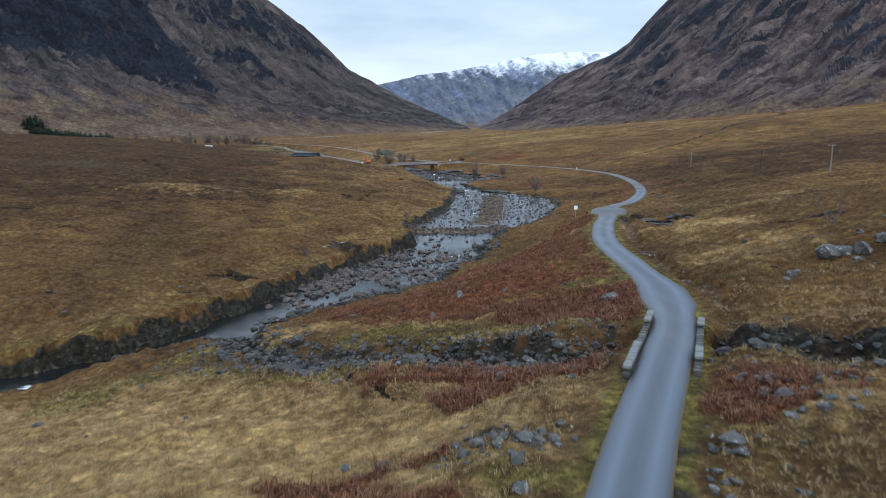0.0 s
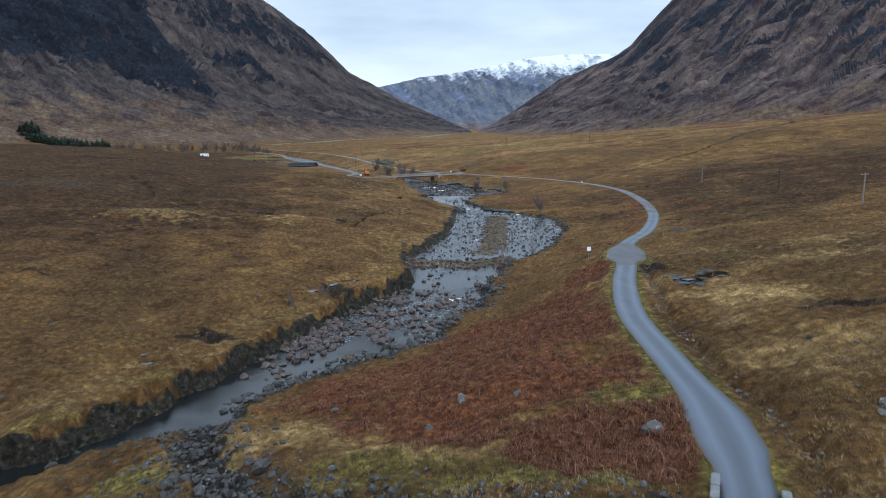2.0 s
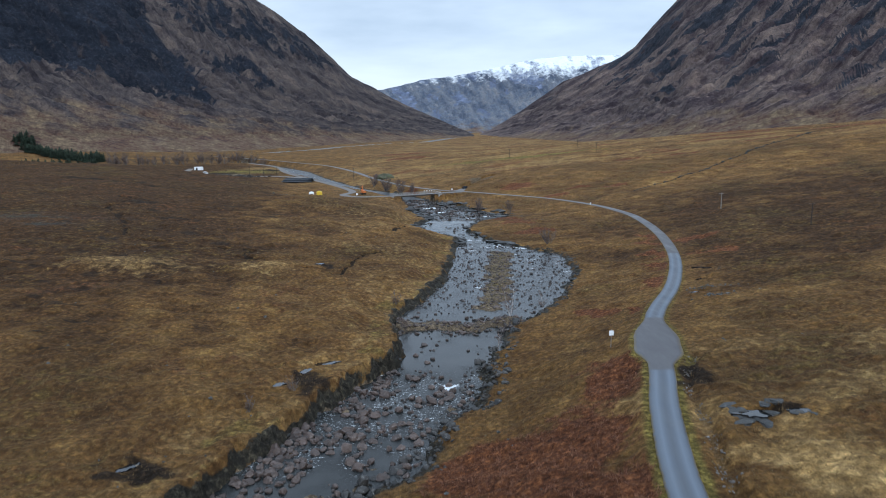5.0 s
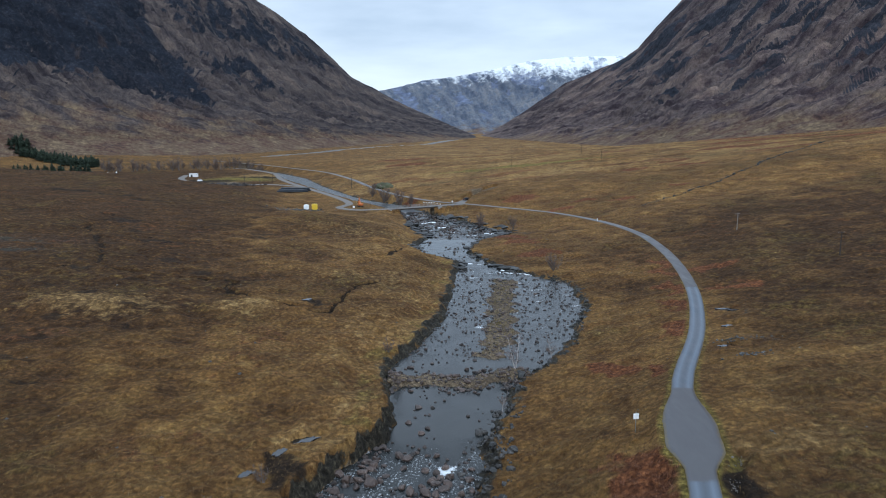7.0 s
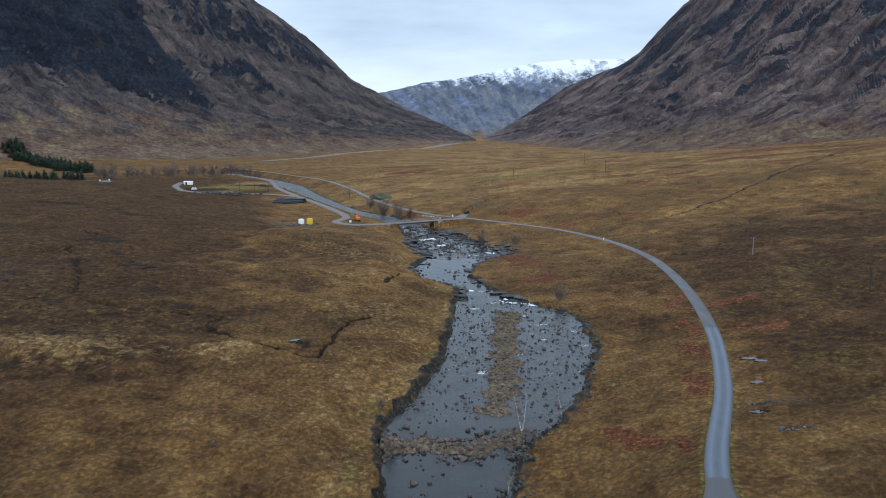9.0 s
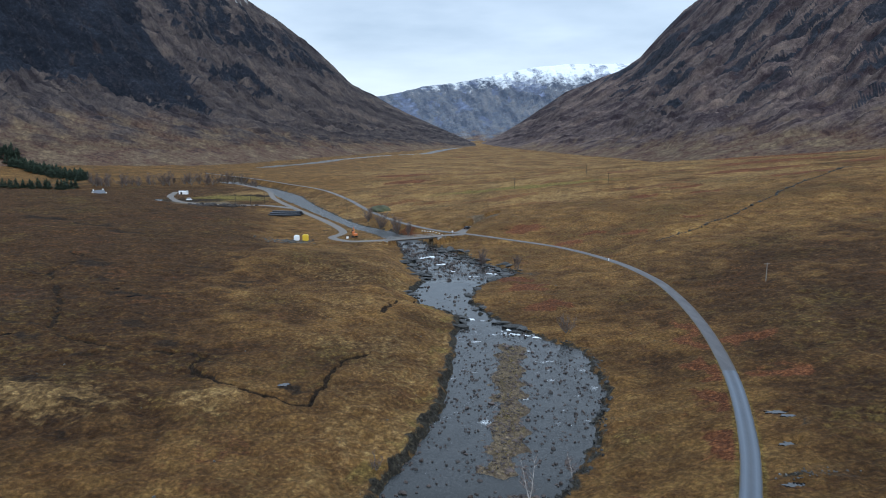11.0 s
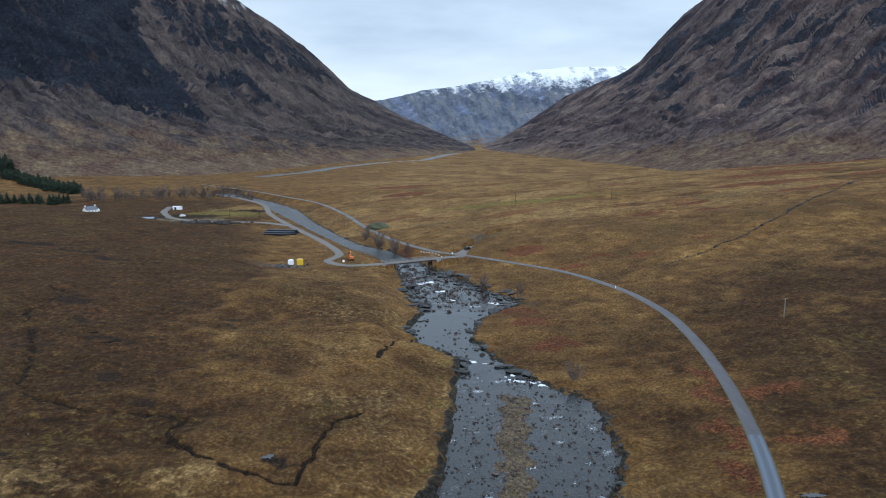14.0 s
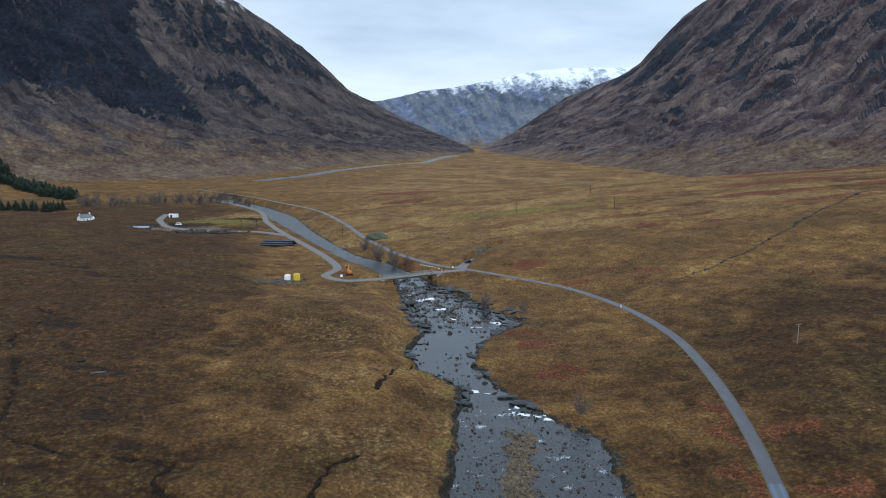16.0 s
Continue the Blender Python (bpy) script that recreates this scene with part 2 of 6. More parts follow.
    if fine:
        z = z + calm * (0.34 * np.abs(fbm(x / 1.2, y / 1.2, 3, 31)) * smooth(420, 120, y) + 0.42 * fbm(x / 2.9, y / 2.9, 3, 33) * smooth(30, 70, y) * smooth(520, 300, y))
        z = z + np.where(left, 0.45, 0.6) * fbm(x / 1.7, y / 1.7, 4, 41, 0.6) * smooth(np.where(left, 1.7, 4.2), 0.5, out) * smooth(0.1, 0.6, out)
    # gullies
    d_burn, _ = dist_line(x, y, BURN)
    wob = 1 + 0.9 * fbm(x / 3.5, y / 3.5, 3, 51)
    z = z - np.interp(x, [-12, 4], [0.8, 1.5]) * smooth(3.4, 0.6, d_burn / wob) * smooth(0, 6, out + 1)
    d_crack, _ = dist_line(x + 0.8 * fbm(x / 2, y / 2, 2, 65), y + 0.8 * fbm(x / 2, y / 2, 2, 66), CRACK)
    z = z - 0.5 * smooth(0.5, 0.15, d_crack)
    d_ditch, _ = dist_line(x, y, DITCH)
    z = z - 0.55 * smooth(1.1, 0.2, d_ditch / wob)
    d_creek = np.minimum.reduce([dist_line(x + 1.3 * fbm(x / 5, y / 5, 3, 63), y + 1.3 * fbm(x / 5, y / 5, 3, 64), line)[0] for line in (CREEK, CREEK_HEAD, SIDE_GULLY)])
    wander = creek_edge(x, y, d_creek)
    z = z - 0.9 * smooth(1.1, 0.2, wander) * left
    # the bed of the river, with its bars of gravel
    bed = wz - 0.25 - 0.7 * smooth(0, 4, -s)
    isl, _ = dist_line(x, y, [(11, 180), (14, 195), (15, 212), (17, 228), (18, 244)])
    bar, _ = dist_line(x, y, [(-7, 165), (0, 165.5), (7, 164), (13, 168.5)])
    bed = bed + 1.25 * smooth(7.0, 1.0, isl + 3.4 * fbm(x / 5, y / 5, 4, 71)) + 0.3 * fbm(x / 2, y / 2, 3, 74) * smooth(8, 3, isl) + 1.5 * smooth(4.5, 0.8, bar + 1.6 * fbm(x / 3, y / 3, 3, 72))
    shoals = np.interp(y, [0, 92, 100, 132, 138, 255, 262, 350, 372, 420], [0, 0, 0.75, 0.75, 0.1, 0.1, 0.9, 0.9, 1.5, 0.4])
    bed = bed + shoals * np.maximum(fbm(x / 3.2, y / 3.2, 4, 73) + 0.12, 0) * 1.7 * smooth(-0.2, -2, s)
    z = np.where(s < 0, np.minimum(bed, wz + 1.2), z)
    for px, py, long, wide, turn, level in POOLS:
        c, d = math.cos(math.radians(turn)), math.sin(math.radians(turn))
        e = np.hypot(((x - px) * c + (y - py) * d) / (long + 0.3), ((y - py) * c - (x - px) * d) / (wide + 0.3))
        z = z + (level - 0.2 - z) * smooth(1.5, 0.8, e)
    # the road lies on it
    z = z + (rz - 0.10 - z) * smooth(half_width(y) + 1.8, half_width(y) + 0.45, d_road) * smooth(1.3, 2.1, d_burn)
    z = z + (side_z - 0.10 - z) * smooth(3.6, 2.2, d_side) * (s > 1.0)
    return z, s, d_road, d_burn, left, near, d_side, np.minimum(d_creek, d_crack + 0.1), d_ditch, isl, bar

# ---- materials ----
def material(name):
    m = bpy.data.materials.new(name)
    m.use_nodes = True
    return m, m.node_tree.nodes, m.node_tree.links, m.node_tree.nodes["Principled BSDF"]


def node(nodes, kind, **values):
    n = nodes.new(kind)
    for key, value in values.items():
        n.inputs[key.replace("_", " ")].default_value = value
    return n


def noise_node(nodes, links, scale, detail=5, rough=0.6, stretch=None):
    """Noise at a size in cycles a metre, over the object's own coordinates."""
    co = nodes.new("ShaderNodeTexCoord")
    n = node(nodes, "ShaderNodeTexNoise", Scale=scale, Detail=detail, Roughness=rough)
    if stretch:
        mp = nodes.new("ShaderNodeMapping")
        mp.inputs["Scale"].default_value = stretch
        links.new(co.outputs["Object"], mp.inputs["Vector"])
        links.new(mp.outputs[0], n.inputs["Vector"])
    else:
        links.new(co.outputs["Object"], n.inputs["Vector"])
    return n.outputs[0]


def ramp(nodes, links, value, stops):
    r = nodes.new("ShaderNodeValToRGB")
    for k, (at, colour) in enumerate(stops):
        e = r.color_ramp.elements[k] if k < 2 else r.color_ramp.elements.new(at)
        e.position, e.color = at, (*colour, 1) if len(colour) == 3 else colour
    links.new(value, r.inputs[0])
    return r.outputs[0]


def mix(nodes, links, fac, a, b, blend="MIX"):
    m = nodes.new("ShaderNodeMix")
    m.data_type, m.blend_type = "RGBA", blend
    for at, v in ((0, fac), (6, a), (7, b)):
        if isinstance(v, (int, float)):
            m.inputs[at].default_value = v
        elif isinstance(v, tuple):
            m.inputs[at].default_value = (*v, 1)
        else:
            links.new(v, m.inputs[at])
    return m.outputs[2]


def math_node(nodes, links, op, a, b=0.0, clamp=False):
    m = nodes.new("ShaderNodeMath")
    m.operation, m.use_clamp = op, clamp
    for at, v in ((0, a), (1, b)):
        if isinstance(v, (int, float)):
            m.inputs[at].default_value = v
        else:
            links.new(v, m.inputs[at])
    return m.outputs[0]


def attribute(nodes, name):
    a = nodes.new("ShaderNodeAttribute")
    a.attribute_name = name
    return a.outputs["Fac"]


def bump(nodes, links, bsdf, value, strength, distance):
    b = node(nodes, "ShaderNodeBump", Strength=strength, Distance=distance)
    links.new(value, b.inputs["Height"])
    links.new(b.outputs[0], bsdf.inputs["Normal"])


def plain(name, colour, rough=0.7, metal=0.0, vary=0.25, scale=3.0, relief=0.3):
    """Paint, metal or stone of one colour with a little dirt and relief."""
    m, n, l, bsdf = material(name)
    grain = noise_node(n, l, scale, 6, 0.65)
    dark = tuple(c * (1 - vary) for c in colour)
    pale = tuple(min(1, c * (1 + vary)) for c in colour)
    l.new(ramp(n, l, grain, [(0.3, dark), (0.7, pale)]), bsdf.inputs["Base Color"])
    bsdf.inputs["Roughness"].default_value, bsdf.inputs["Metallic"].default_value = rough, metal
    bump(n, l, bsdf, grain, relief, 0.02)
    return m


def masked(nodes, links, mask, grain, low, high):
    """A mask with its edge broken up by noise."""
    s = math_node(nodes, links, "ADD", mask, math_node(nodes, links, "MULTIPLY", math_node(nodes, links, "SUBTRACT", grain, 0.5), 0.9))
    r = nodes.new("ShaderNodeMapRange")
    r.inputs["From Min"].default_value, r.inputs["From Max"].default_value = low, high
    links.new(s, r.inputs["Value"])
    return r.outputs[0]


def ground_material():
    m, n, l, bsdf = material("moor")
    big = noise_node(n, l, 0.03, 6, 0.62)
    mid = noise_node(n, l, 0.16, 7, 0.66)
    patch = noise_node(n, l, 0.5, 6, 0.68)
    small = noise_node(n, l, 1.7, 6, 0.72)
    tiny = noise_node(n, l, 8.0, 5, 0.78)
    grass = ramp(n, l, mid, [(0.30, (0.085, 0.049, 0.022)), (0.44, (0.165, 0.100, 0.042)), (0.56, (0.235, 0.152, 0.065)), (0.72, (0.34, 0.245, 0.12))])
    heath_tone = ramp(n, l, patch, [(0.3, (0.070, 0.041, 0.024)), (0.5, (0.115, 0.069, 0.036)), (0.7, (0.175, 0.110, 0.054))])
    col = mix(n, l, masked(n, l, big, patch, 0.38, 0.68), grass, heath_tone)
    col = mix(n, l, masked(n, l, attribute(n, "heath_tone"), big, 0.25, 0.95), col, ramp(n, l, patch, [(0.3, (0.040, 0.023, 0.013)), (0.5, (0.068, 0.039, 0.019)), (0.68, (0.108, 0.065, 0.031))]))
    rust = math_node(n, l, "MULTIPLY", masked(n, l, noise_node(n, l, 0.045, 5, 0.6, (1, 1.7, 1)), patch, 0.62, 0.74), 0.75)
    col = mix(n, l, rust, col, ramp(n, l, small, [(0.3, (0.060, 0.027, 0.017)), (0.7, (0.165, 0.080, 0.045))]))
    olive = ramp(n, l, small, [(0.3, (0.06, 0.052, 0.018)), (0.7, (0.17, 0.145, 0.056))])
    col = mix(n, l, math_node(n, l, "MULTIPLY", masked(n, l, patch, big, 0.56, 0.75), 0.6), col, olive)
    straw = ramp(n, l, patch, [(0.25, (0.23, 0.162, 0.078)), (0.5, (0.45, 0.335, 0.18)), (0.75, (0.62, 0.49, 0.30))])
    col = mix(n, l, math_node(n, l, "MULTIPLY", masked(n, l, attribute(n, "straw"), patch, 0.3, 0.95), 0.85), col, straw)
    fern = ramp(n, l, small, [(0.25, (0.066, 0.026, 0.018)), (0.5, (0.145, 0.062, 0.034)), (0.8, (0.26, 0.135, 0.075))])
    col = mix(n, l, masked(n, l, attribute(n, "bracken"), patch, 0.38, 0.66), col, fern)
    moss = ramp(n, l, small, [(0.25, (0.070, 0.064, 0.021)), (0.5, (0.165, 0.148, 0.050)), (0.8, (0.31, 0.275, 0.11))])
    col = mix(n, l, masked(n, l, attribute(n, "verge"), patch, 0.42, 0.9), col, moss)
    peat = ramp(n, l, small, [(0.3, (0.010, 0.008, 0.007)), (0.7, (0.045, 0.032, 0.024))])
    col = mix(n, l, masked(n, l, attribute(n, "peat"), small, 0.45, 0.65), col, peat)
    stone = ramp(n, l, small, [(0.25, (0.010, 0.011, 0.011)), (0.5, (0.032, 0.032, 0.031)), (0.66, (0.075, 0.075, 0.074)), (0.84, (0.34, 0.35, 0.35))])
    col = mix(n, l, masked(n, l, attribute(n, "rock"), small, 0.42, 0.6), col, stone)
    grit = ramp(n, l, tiny, [(0.25, (0.045, 0.038, 0.035)), (0.5, (0.16, 0.14, 0.125)), (0.8, (0.34, 0.31, 0.29))])
    col = mix(n, l, masked(n, l, attribute(n, "gravel"), small, 0.4, 0.6), col, grit)
    col = mix(n, l, 0.8, col, ramp(n, l, small, [(0.34, (0.5, 0.49, 0.5)), (0.5, (0.98, 0.98, 0.98)), (0.68, (1.6, 1.55, 1.45))]), "MULTIPLY")
    col = mix(n, l, 0.3, col, ramp(n, l, patch, [(0.34, (0.5, 0.48, 0.48)), (0.5, (1.0, 1.0, 1.0)), (0.66, (1.5, 1.46, 1.38))]), "MULTIPLY")
    # tussocks about a metre across, pale tops and shaded gaps put into the colour
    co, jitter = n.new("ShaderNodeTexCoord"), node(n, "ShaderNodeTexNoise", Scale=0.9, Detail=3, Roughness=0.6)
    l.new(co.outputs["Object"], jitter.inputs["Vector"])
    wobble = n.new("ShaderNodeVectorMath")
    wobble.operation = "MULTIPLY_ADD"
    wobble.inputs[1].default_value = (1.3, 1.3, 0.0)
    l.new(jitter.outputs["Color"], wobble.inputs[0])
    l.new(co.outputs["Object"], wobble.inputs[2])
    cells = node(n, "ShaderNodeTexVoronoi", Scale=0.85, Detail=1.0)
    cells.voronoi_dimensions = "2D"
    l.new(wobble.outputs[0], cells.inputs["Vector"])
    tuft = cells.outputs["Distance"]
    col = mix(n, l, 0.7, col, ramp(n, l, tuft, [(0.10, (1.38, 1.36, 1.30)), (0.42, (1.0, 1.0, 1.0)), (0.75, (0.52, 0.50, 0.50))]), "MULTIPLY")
    tract = noise_node(n, l, 0.075, 6, 0.6)
    col = mix(n, l, 0.5, col, ramp(n, l, tract, [(0.36, (0.6, 0.57, 0.56)), (0.5, (1.0, 1.0, 1.0)), (0.64, (1.4, 1.37, 1.3))]), "MULTIPLY")
    col = mix(n, l, 0.6, col, ramp(n, l, tiny, [(0.33, (0.42, 0.42, 0.42)), (0.67, (1.5, 1.5, 1.5))]), "MULTIPLY")
    col = mix(n, l, 1.0, col, (1.06, 0.93, 0.68), "MULTIPLY")
    l.new(col, bsdf.inputs["Base Color"])
    bsdf.inputs["Specular IOR Level"].default_value = 0.15
    l.new(mix(n, l, attribute(n, "rock"), (0.95, 0.95, 0.95), (0.58, 0.58, 0.58)), bsdf.inputs["Roughness"])
    h = math_node(n, l, "ADD", math_node(n, l, "SUBTRACT", math_node(n, l, "MULTIPLY", patch, 1.3), math_node(n, l, "MULTIPLY", tuft, 0.8)), math_node(n, l, "ADD", small, math_node(n, l, "MULTIPLY", tiny, 0.4)))
    bump(n, l, bsdf, h, 1.0, 0.45)
    return m


def water_material(name="river_water", gloss=0.05):
    m, n, l, bsdf = material(name)
    foam_glint, shoal = attribute(n, "foam_glint"), attribute(n, "shoal")
    chop = math_node(n, l, "ADD", noise_node(n, l, 0.8, 4, 0.6), math_node(n, l, "MULTIPLY", noise_node(n, l, 0.18, 3, 0.5), 1.2))
    fleck = noise_node(n, l, 2.6, 6, 0.75)
    # white flecks: foam at rapids, elsewhere sky glint on ripples painted white
    white = masked(n, l, foam_glint, fleck, 0.60, 0.76)
    # the stony bed shows through where it is shallow
    pebble = noise_node(n, l, 1.6, 6, 0.8)
    bed = ramp(n, l, pebble, [(0.36, (0.008, 0.010, 0.011)), (0.5, (0.018, 0.021, 0.023)), (0.64, (0.050, 0.050, 0.049))])
    depth = masked(n, l, shoal, noise_node(n, l, 0.14, 5, 0.6), 0.25, 0.75)
    l.new(mix(n, l, white, mix(n, l, depth, (0.010, 0.012, 0.012), bed), (0.75, 0.78, 0.8)), bsdf.inputs["Base Color"])
    l.new(mix(n, l, white, (gloss, gloss, gloss), (0.6, 0.6, 0.6)), bsdf.inputs["Roughness"])
    bsdf.inputs["IOR"].default_value = 1.333
    b = node(n, "ShaderNodeBump", Strength=0.9, Distance=0.055)
    calm = masked(n, l, noise_node(n, l, 0.09, 4, 0.6, (1, 0.6, 1)), fleck, 0.35, 0.65)
    chop = math_node(n, l, "MULTIPLY", chop, math_node(n, l, "ADD", calm, 0.15))
    l.new(math_node(n, l, "MULTIPLY", chop, math_node(n, l, "ADD", math_node(n, l, "MULTIPLY", foam_glint, 1.0), 0.06)), b.inputs["Height"])
    l.new(b.outputs[0], bsdf.inputs["Normal"])
    return m


def road_material():
    m, n, l, bsdf = material("asphalt")
    tiny, mid = noise_node(n, l, 14, 5, 0.7), noise_node(n, l, 0.35, 5, 0.6, (1, 0.25, 1))
    base = ramp(n, l, tiny, [(0.3, (0.038, 0.045, 0.057)), (0.7, (0.072, 0.084, 0.105))])
    # Wheel tracks carry wet sheen, painted as a paler, bluer base colour.
    track = attribute(n, "wheel")
    base = mix(n, l, math_node(n, l, "MULTIPLY", track, 0.6), base, (0.135, 0.168, 0.212))
    base = mix(n, l, masked(n, l, attribute(n, "dark"), mid, 0.35, 0.65), base, (0.058, 0.054, 0.057))
    base = mix(n, l, masked(n, l, attribute(n, "edge"), noise_node(n, l, 2.2, 4), 0.5, 0.75), base, (0.10, 0.075, 0.035))
    base = mix(n, l, 0.5, base, ramp(n, l, mid, [(0.3, (0.6, 0.6, 0.6)), (0.7, (1.25, 1.25, 1.25))]), "MULTIPLY")
    l.new(base, bsdf.inputs["Base Color"])
    l.new(ramp(n, l, mid, [(0.3, (0.38, 0.38, 0.38)), (0.7, (0.62, 0.62, 0.62))]), bsdf.inputs["Roughness"])
    bump(n, l, bsdf, tiny, 0.4, 0.02)
    return m


FOOT = (0.132, 0.092, 0.062)


def mountain_material(name, low, grassy, crag, snow_from, snow_full, crag_at=0.5, runs=0.6):
    m, n, l, bsdf = material(name)
    big = noise_node(n, l, 0.006, 7, 0.6)
    mid = noise_node(n, l, 0.03, 7, 0.65)
    small = noise_node(n, l, 0.16, 6, 0.72)
    # streaks along lines fitted to the camera's view: gullies, scree runs and strata
    comb = n.new("ShaderNodeCombineXYZ")
    l.new(attribute(n, "along"), comb.inputs[0])
    l.new(attribute(n, "down"), comb.inputs[1])
    streak_a = node(n, "ShaderNodeTexNoise", Scale=1.0, Detail=6, Roughness=0.65)
    l.new(comb.outputs[0], streak_a.inputs["Vector"])
    streak = streak_a.outputs[0]
    col = mix(n, l, masked(n, l, mid, streak, 0.36, 0.68), low, grassy)
    col = mix(n, l, 0.85, col, ramp(n, l, small, [(0.34, (0.58, 0.57, 0.59)), (0.66, (1.42, 1.4, 1.36))]), "MULTIPLY")
    col = mix(n, l, 0.4, col, ramp(n, l, noise_node(n, l, 0.5, 4, 0.7), [(0.34, (0.5, 0.5, 0.5)), (0.66, (1.5, 1.5, 1.5))]), "MULTIPLY")
    col = mix(n, l, runs, col, ramp(n, l, streak, [(0.36, (0.42, 0.41, 0.47)), (0.5, (1.0, 1.0, 1.0)), (0.64, (1.5, 1.42, 1.32))]), "MULTIPLY")
    rock = ramp(n, l, small, [(0.3, crag), (0.55, tuple(c * 1.7 for c in crag)), (0.72, tuple(c * 3.0 + 0.006 for c in crag)), (0.85, tuple(c * 5 + 0.03 for c in crag))])
    strata = noise_node(n, l, 0.012, 8, 0.7, (1.0, 1.0, 2.5))
    rock = mix(n, l, 0.8, rock, ramp(n, l, strata, [(0.35, (0.6, 0.6, 0.62)), (0.5, (1.0, 1.0, 1.0)), (0.65, (1.7, 1.65, 1.6))]), "MULTIPLY")
    rock = mix(n, l, math_node(n, l, "MULTIPLY", masked(n, l, streak, small, 0.52, 0.8), 0.75), rock, low)
    spots = math_node(n, l, "MULTIPLY", masked(n, l, small, mid, 0.62, 0.78), 0.6)
    col = mix(n, l, spots, col, tuple(c * 1.6 for c in crag))
    foot = attribute(n, "foot")
    col = mix(n, l, math_node(n, l, "MULTIPLY", masked(n, l, foot, mid, 0.3, 0.85), 0.9), col, mix(n, l, 0.6, ramp(n, l, math_node(n, l, "ADD", math_node(n, l, "MULTIPLY", mid, 0.6), math_node(n, l, "MULTIPLY", small, 0.4)), [(0.38, (0.060, 0.036, 0.031)), (0.46, (0.115, 0.068, 0.046)), (0.52, FOOT), (0.62, (0.205, 0.150, 0.088))]), ramp(n, l, small, [(0.36, (0.6, 0.6, 0.6)), (0.64, (1.35, 1.33, 1.3))]), "MULTIPLY"))
    edge = math_node(n, l, "ADD", math_node(n, l, "MULTIPLY", mid, 0.3), math_node(n, l, "MULTIPLY", math_node(n, l, "ADD", streak, strata), 0.35))
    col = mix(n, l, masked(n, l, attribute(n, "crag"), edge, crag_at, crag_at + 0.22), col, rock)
    if snow_from is not None:
        hz = nodes_height(n, l)
        r = n.new("ShaderNodeMapRange")
        r.inputs["From Min"].default_value, r.inputs["From Max"].default_value = snow_from, snow_full
        l.new(math_node(n, l, "ADD", hz, math_node(n, l, "MULTIPLY", math_node(n, l, "SUBTRACT", mid, 0.5), 260)), r.inputs["Value"])
        cover = masked(n, l, r.outputs[0], streak, 0.42, 0.72)
        cover = math_node(n, l, "MULTIPLY", cover, masked(n, l, attribute(n, "crag"), small, 0.95, 0.55))
        col = mix(n, l, cover, col, (0.80, 0.84, 0.88))
    l.new(col, bsdf.inputs["Base Color"])
    bsdf.inputs["Roughness"].default_value, bsdf.inputs["Specular IOR Level"].default_value = 0.95, 0.1
    h = math_node(n, l, "ADD", math_node(n, l, "MULTIPLY", streak, 1.2), math_node(n, l, "ADD", mid, math_node(n, l, "MULTIPLY", small, 0.35)))
    bump(n, l, bsdf, h, 0.7, 12.0)
    return m


def nodes_height(n, l):
    co, sep = n.new("ShaderNodeTexCoord"), n.new("ShaderNodeSeparateXYZ")
    l.new(co.outputs["Object"], sep.inputs[0])
    return sep.outputs["Z"]


MOOR, WATER, FAR_WATER, ASPHALT = ground_material(), water_material(), water_material("far_water", 0.5), road_material()


# ---- the large structure ----
def grid_mesh(name, x, y, z, mat, masks=None, smooth_shade=True):
    """A sheet from arrays of rows and columns, with named masks for its material."""
    rows, cols = x.shape
    me = bpy.data.meshes.new(name)
    me.vertices.add(rows * cols)
    me.vertices.foreach_set("co", np.stack([x, y, z], -1).astype(np.float32).ravel())
    k = np.arange(rows * cols, dtype=np.int32).reshape(rows, cols)
    quads = np.stack([k[:-1, :-1], k[:-1, 1:], k[1:, 1:], k[1:, :-1]], -1).reshape(-1, 4)
    me.loops.add(quads.size)
    me.loops.foreach_set("vertex_index", quads.ravel())
    me.polygons.add(len(quads))
    me.polygons.foreach_set("loop_start", np.arange(0, quads.size, 4, dtype=np.int32))
    me.polygons.foreach_set("use_smooth", np.full(len(quads), smooth_shade))
    me.update(calc_edges=True)
    for key, value in (masks or {}).items():
        me.attributes.new(key, "FLOAT", "POINT").data.foreach_set("value", value.astype(np.float32).ravel())
    me.materials.append(mat)
    return new(name, me)


def row_places():
    y, rows = -70.0, []
    while y < 4900:
        rows.append(y)
        y += 3.0 if y < 12 else max(0.24, 0.0046 * y) if y < 900 else 0.02 * y
    return np.array(rows)


u = np.linspace(-1, 1, 580)
gy = row_places()[:, None] + 0 * u[None]
gx = (42 + 0.80 * np.maximum(gy, 0)) * (0.5 * u + 0.5 * u ** 3)[None] + 0.06 * gy * (gy < 800) + 48 * (gy >= 800)
gz, s, d_road, d_burn, left, near, d_side, d_creek, d_ditch, isl, bar = height(gx, gy)
out = np.maximum(s, 0)


def blobs(x, y, spots):
    """Patches with wandering outlines."""
    x, y = x + 5.5 * fbm(x / 11, y / 11, 4, 301, 0.6), y + 5.5 * fbm(x / 11, y / 11, 4, 311, 0.6)
    total = 0 * x
    for cx, cy, rx, ry in spots:
        total = np.maximum(total, np.exp(-(((x - cx) / rx) ** 2 + ((y - cy) / ry) ** 2) ** 1.5))
    return total


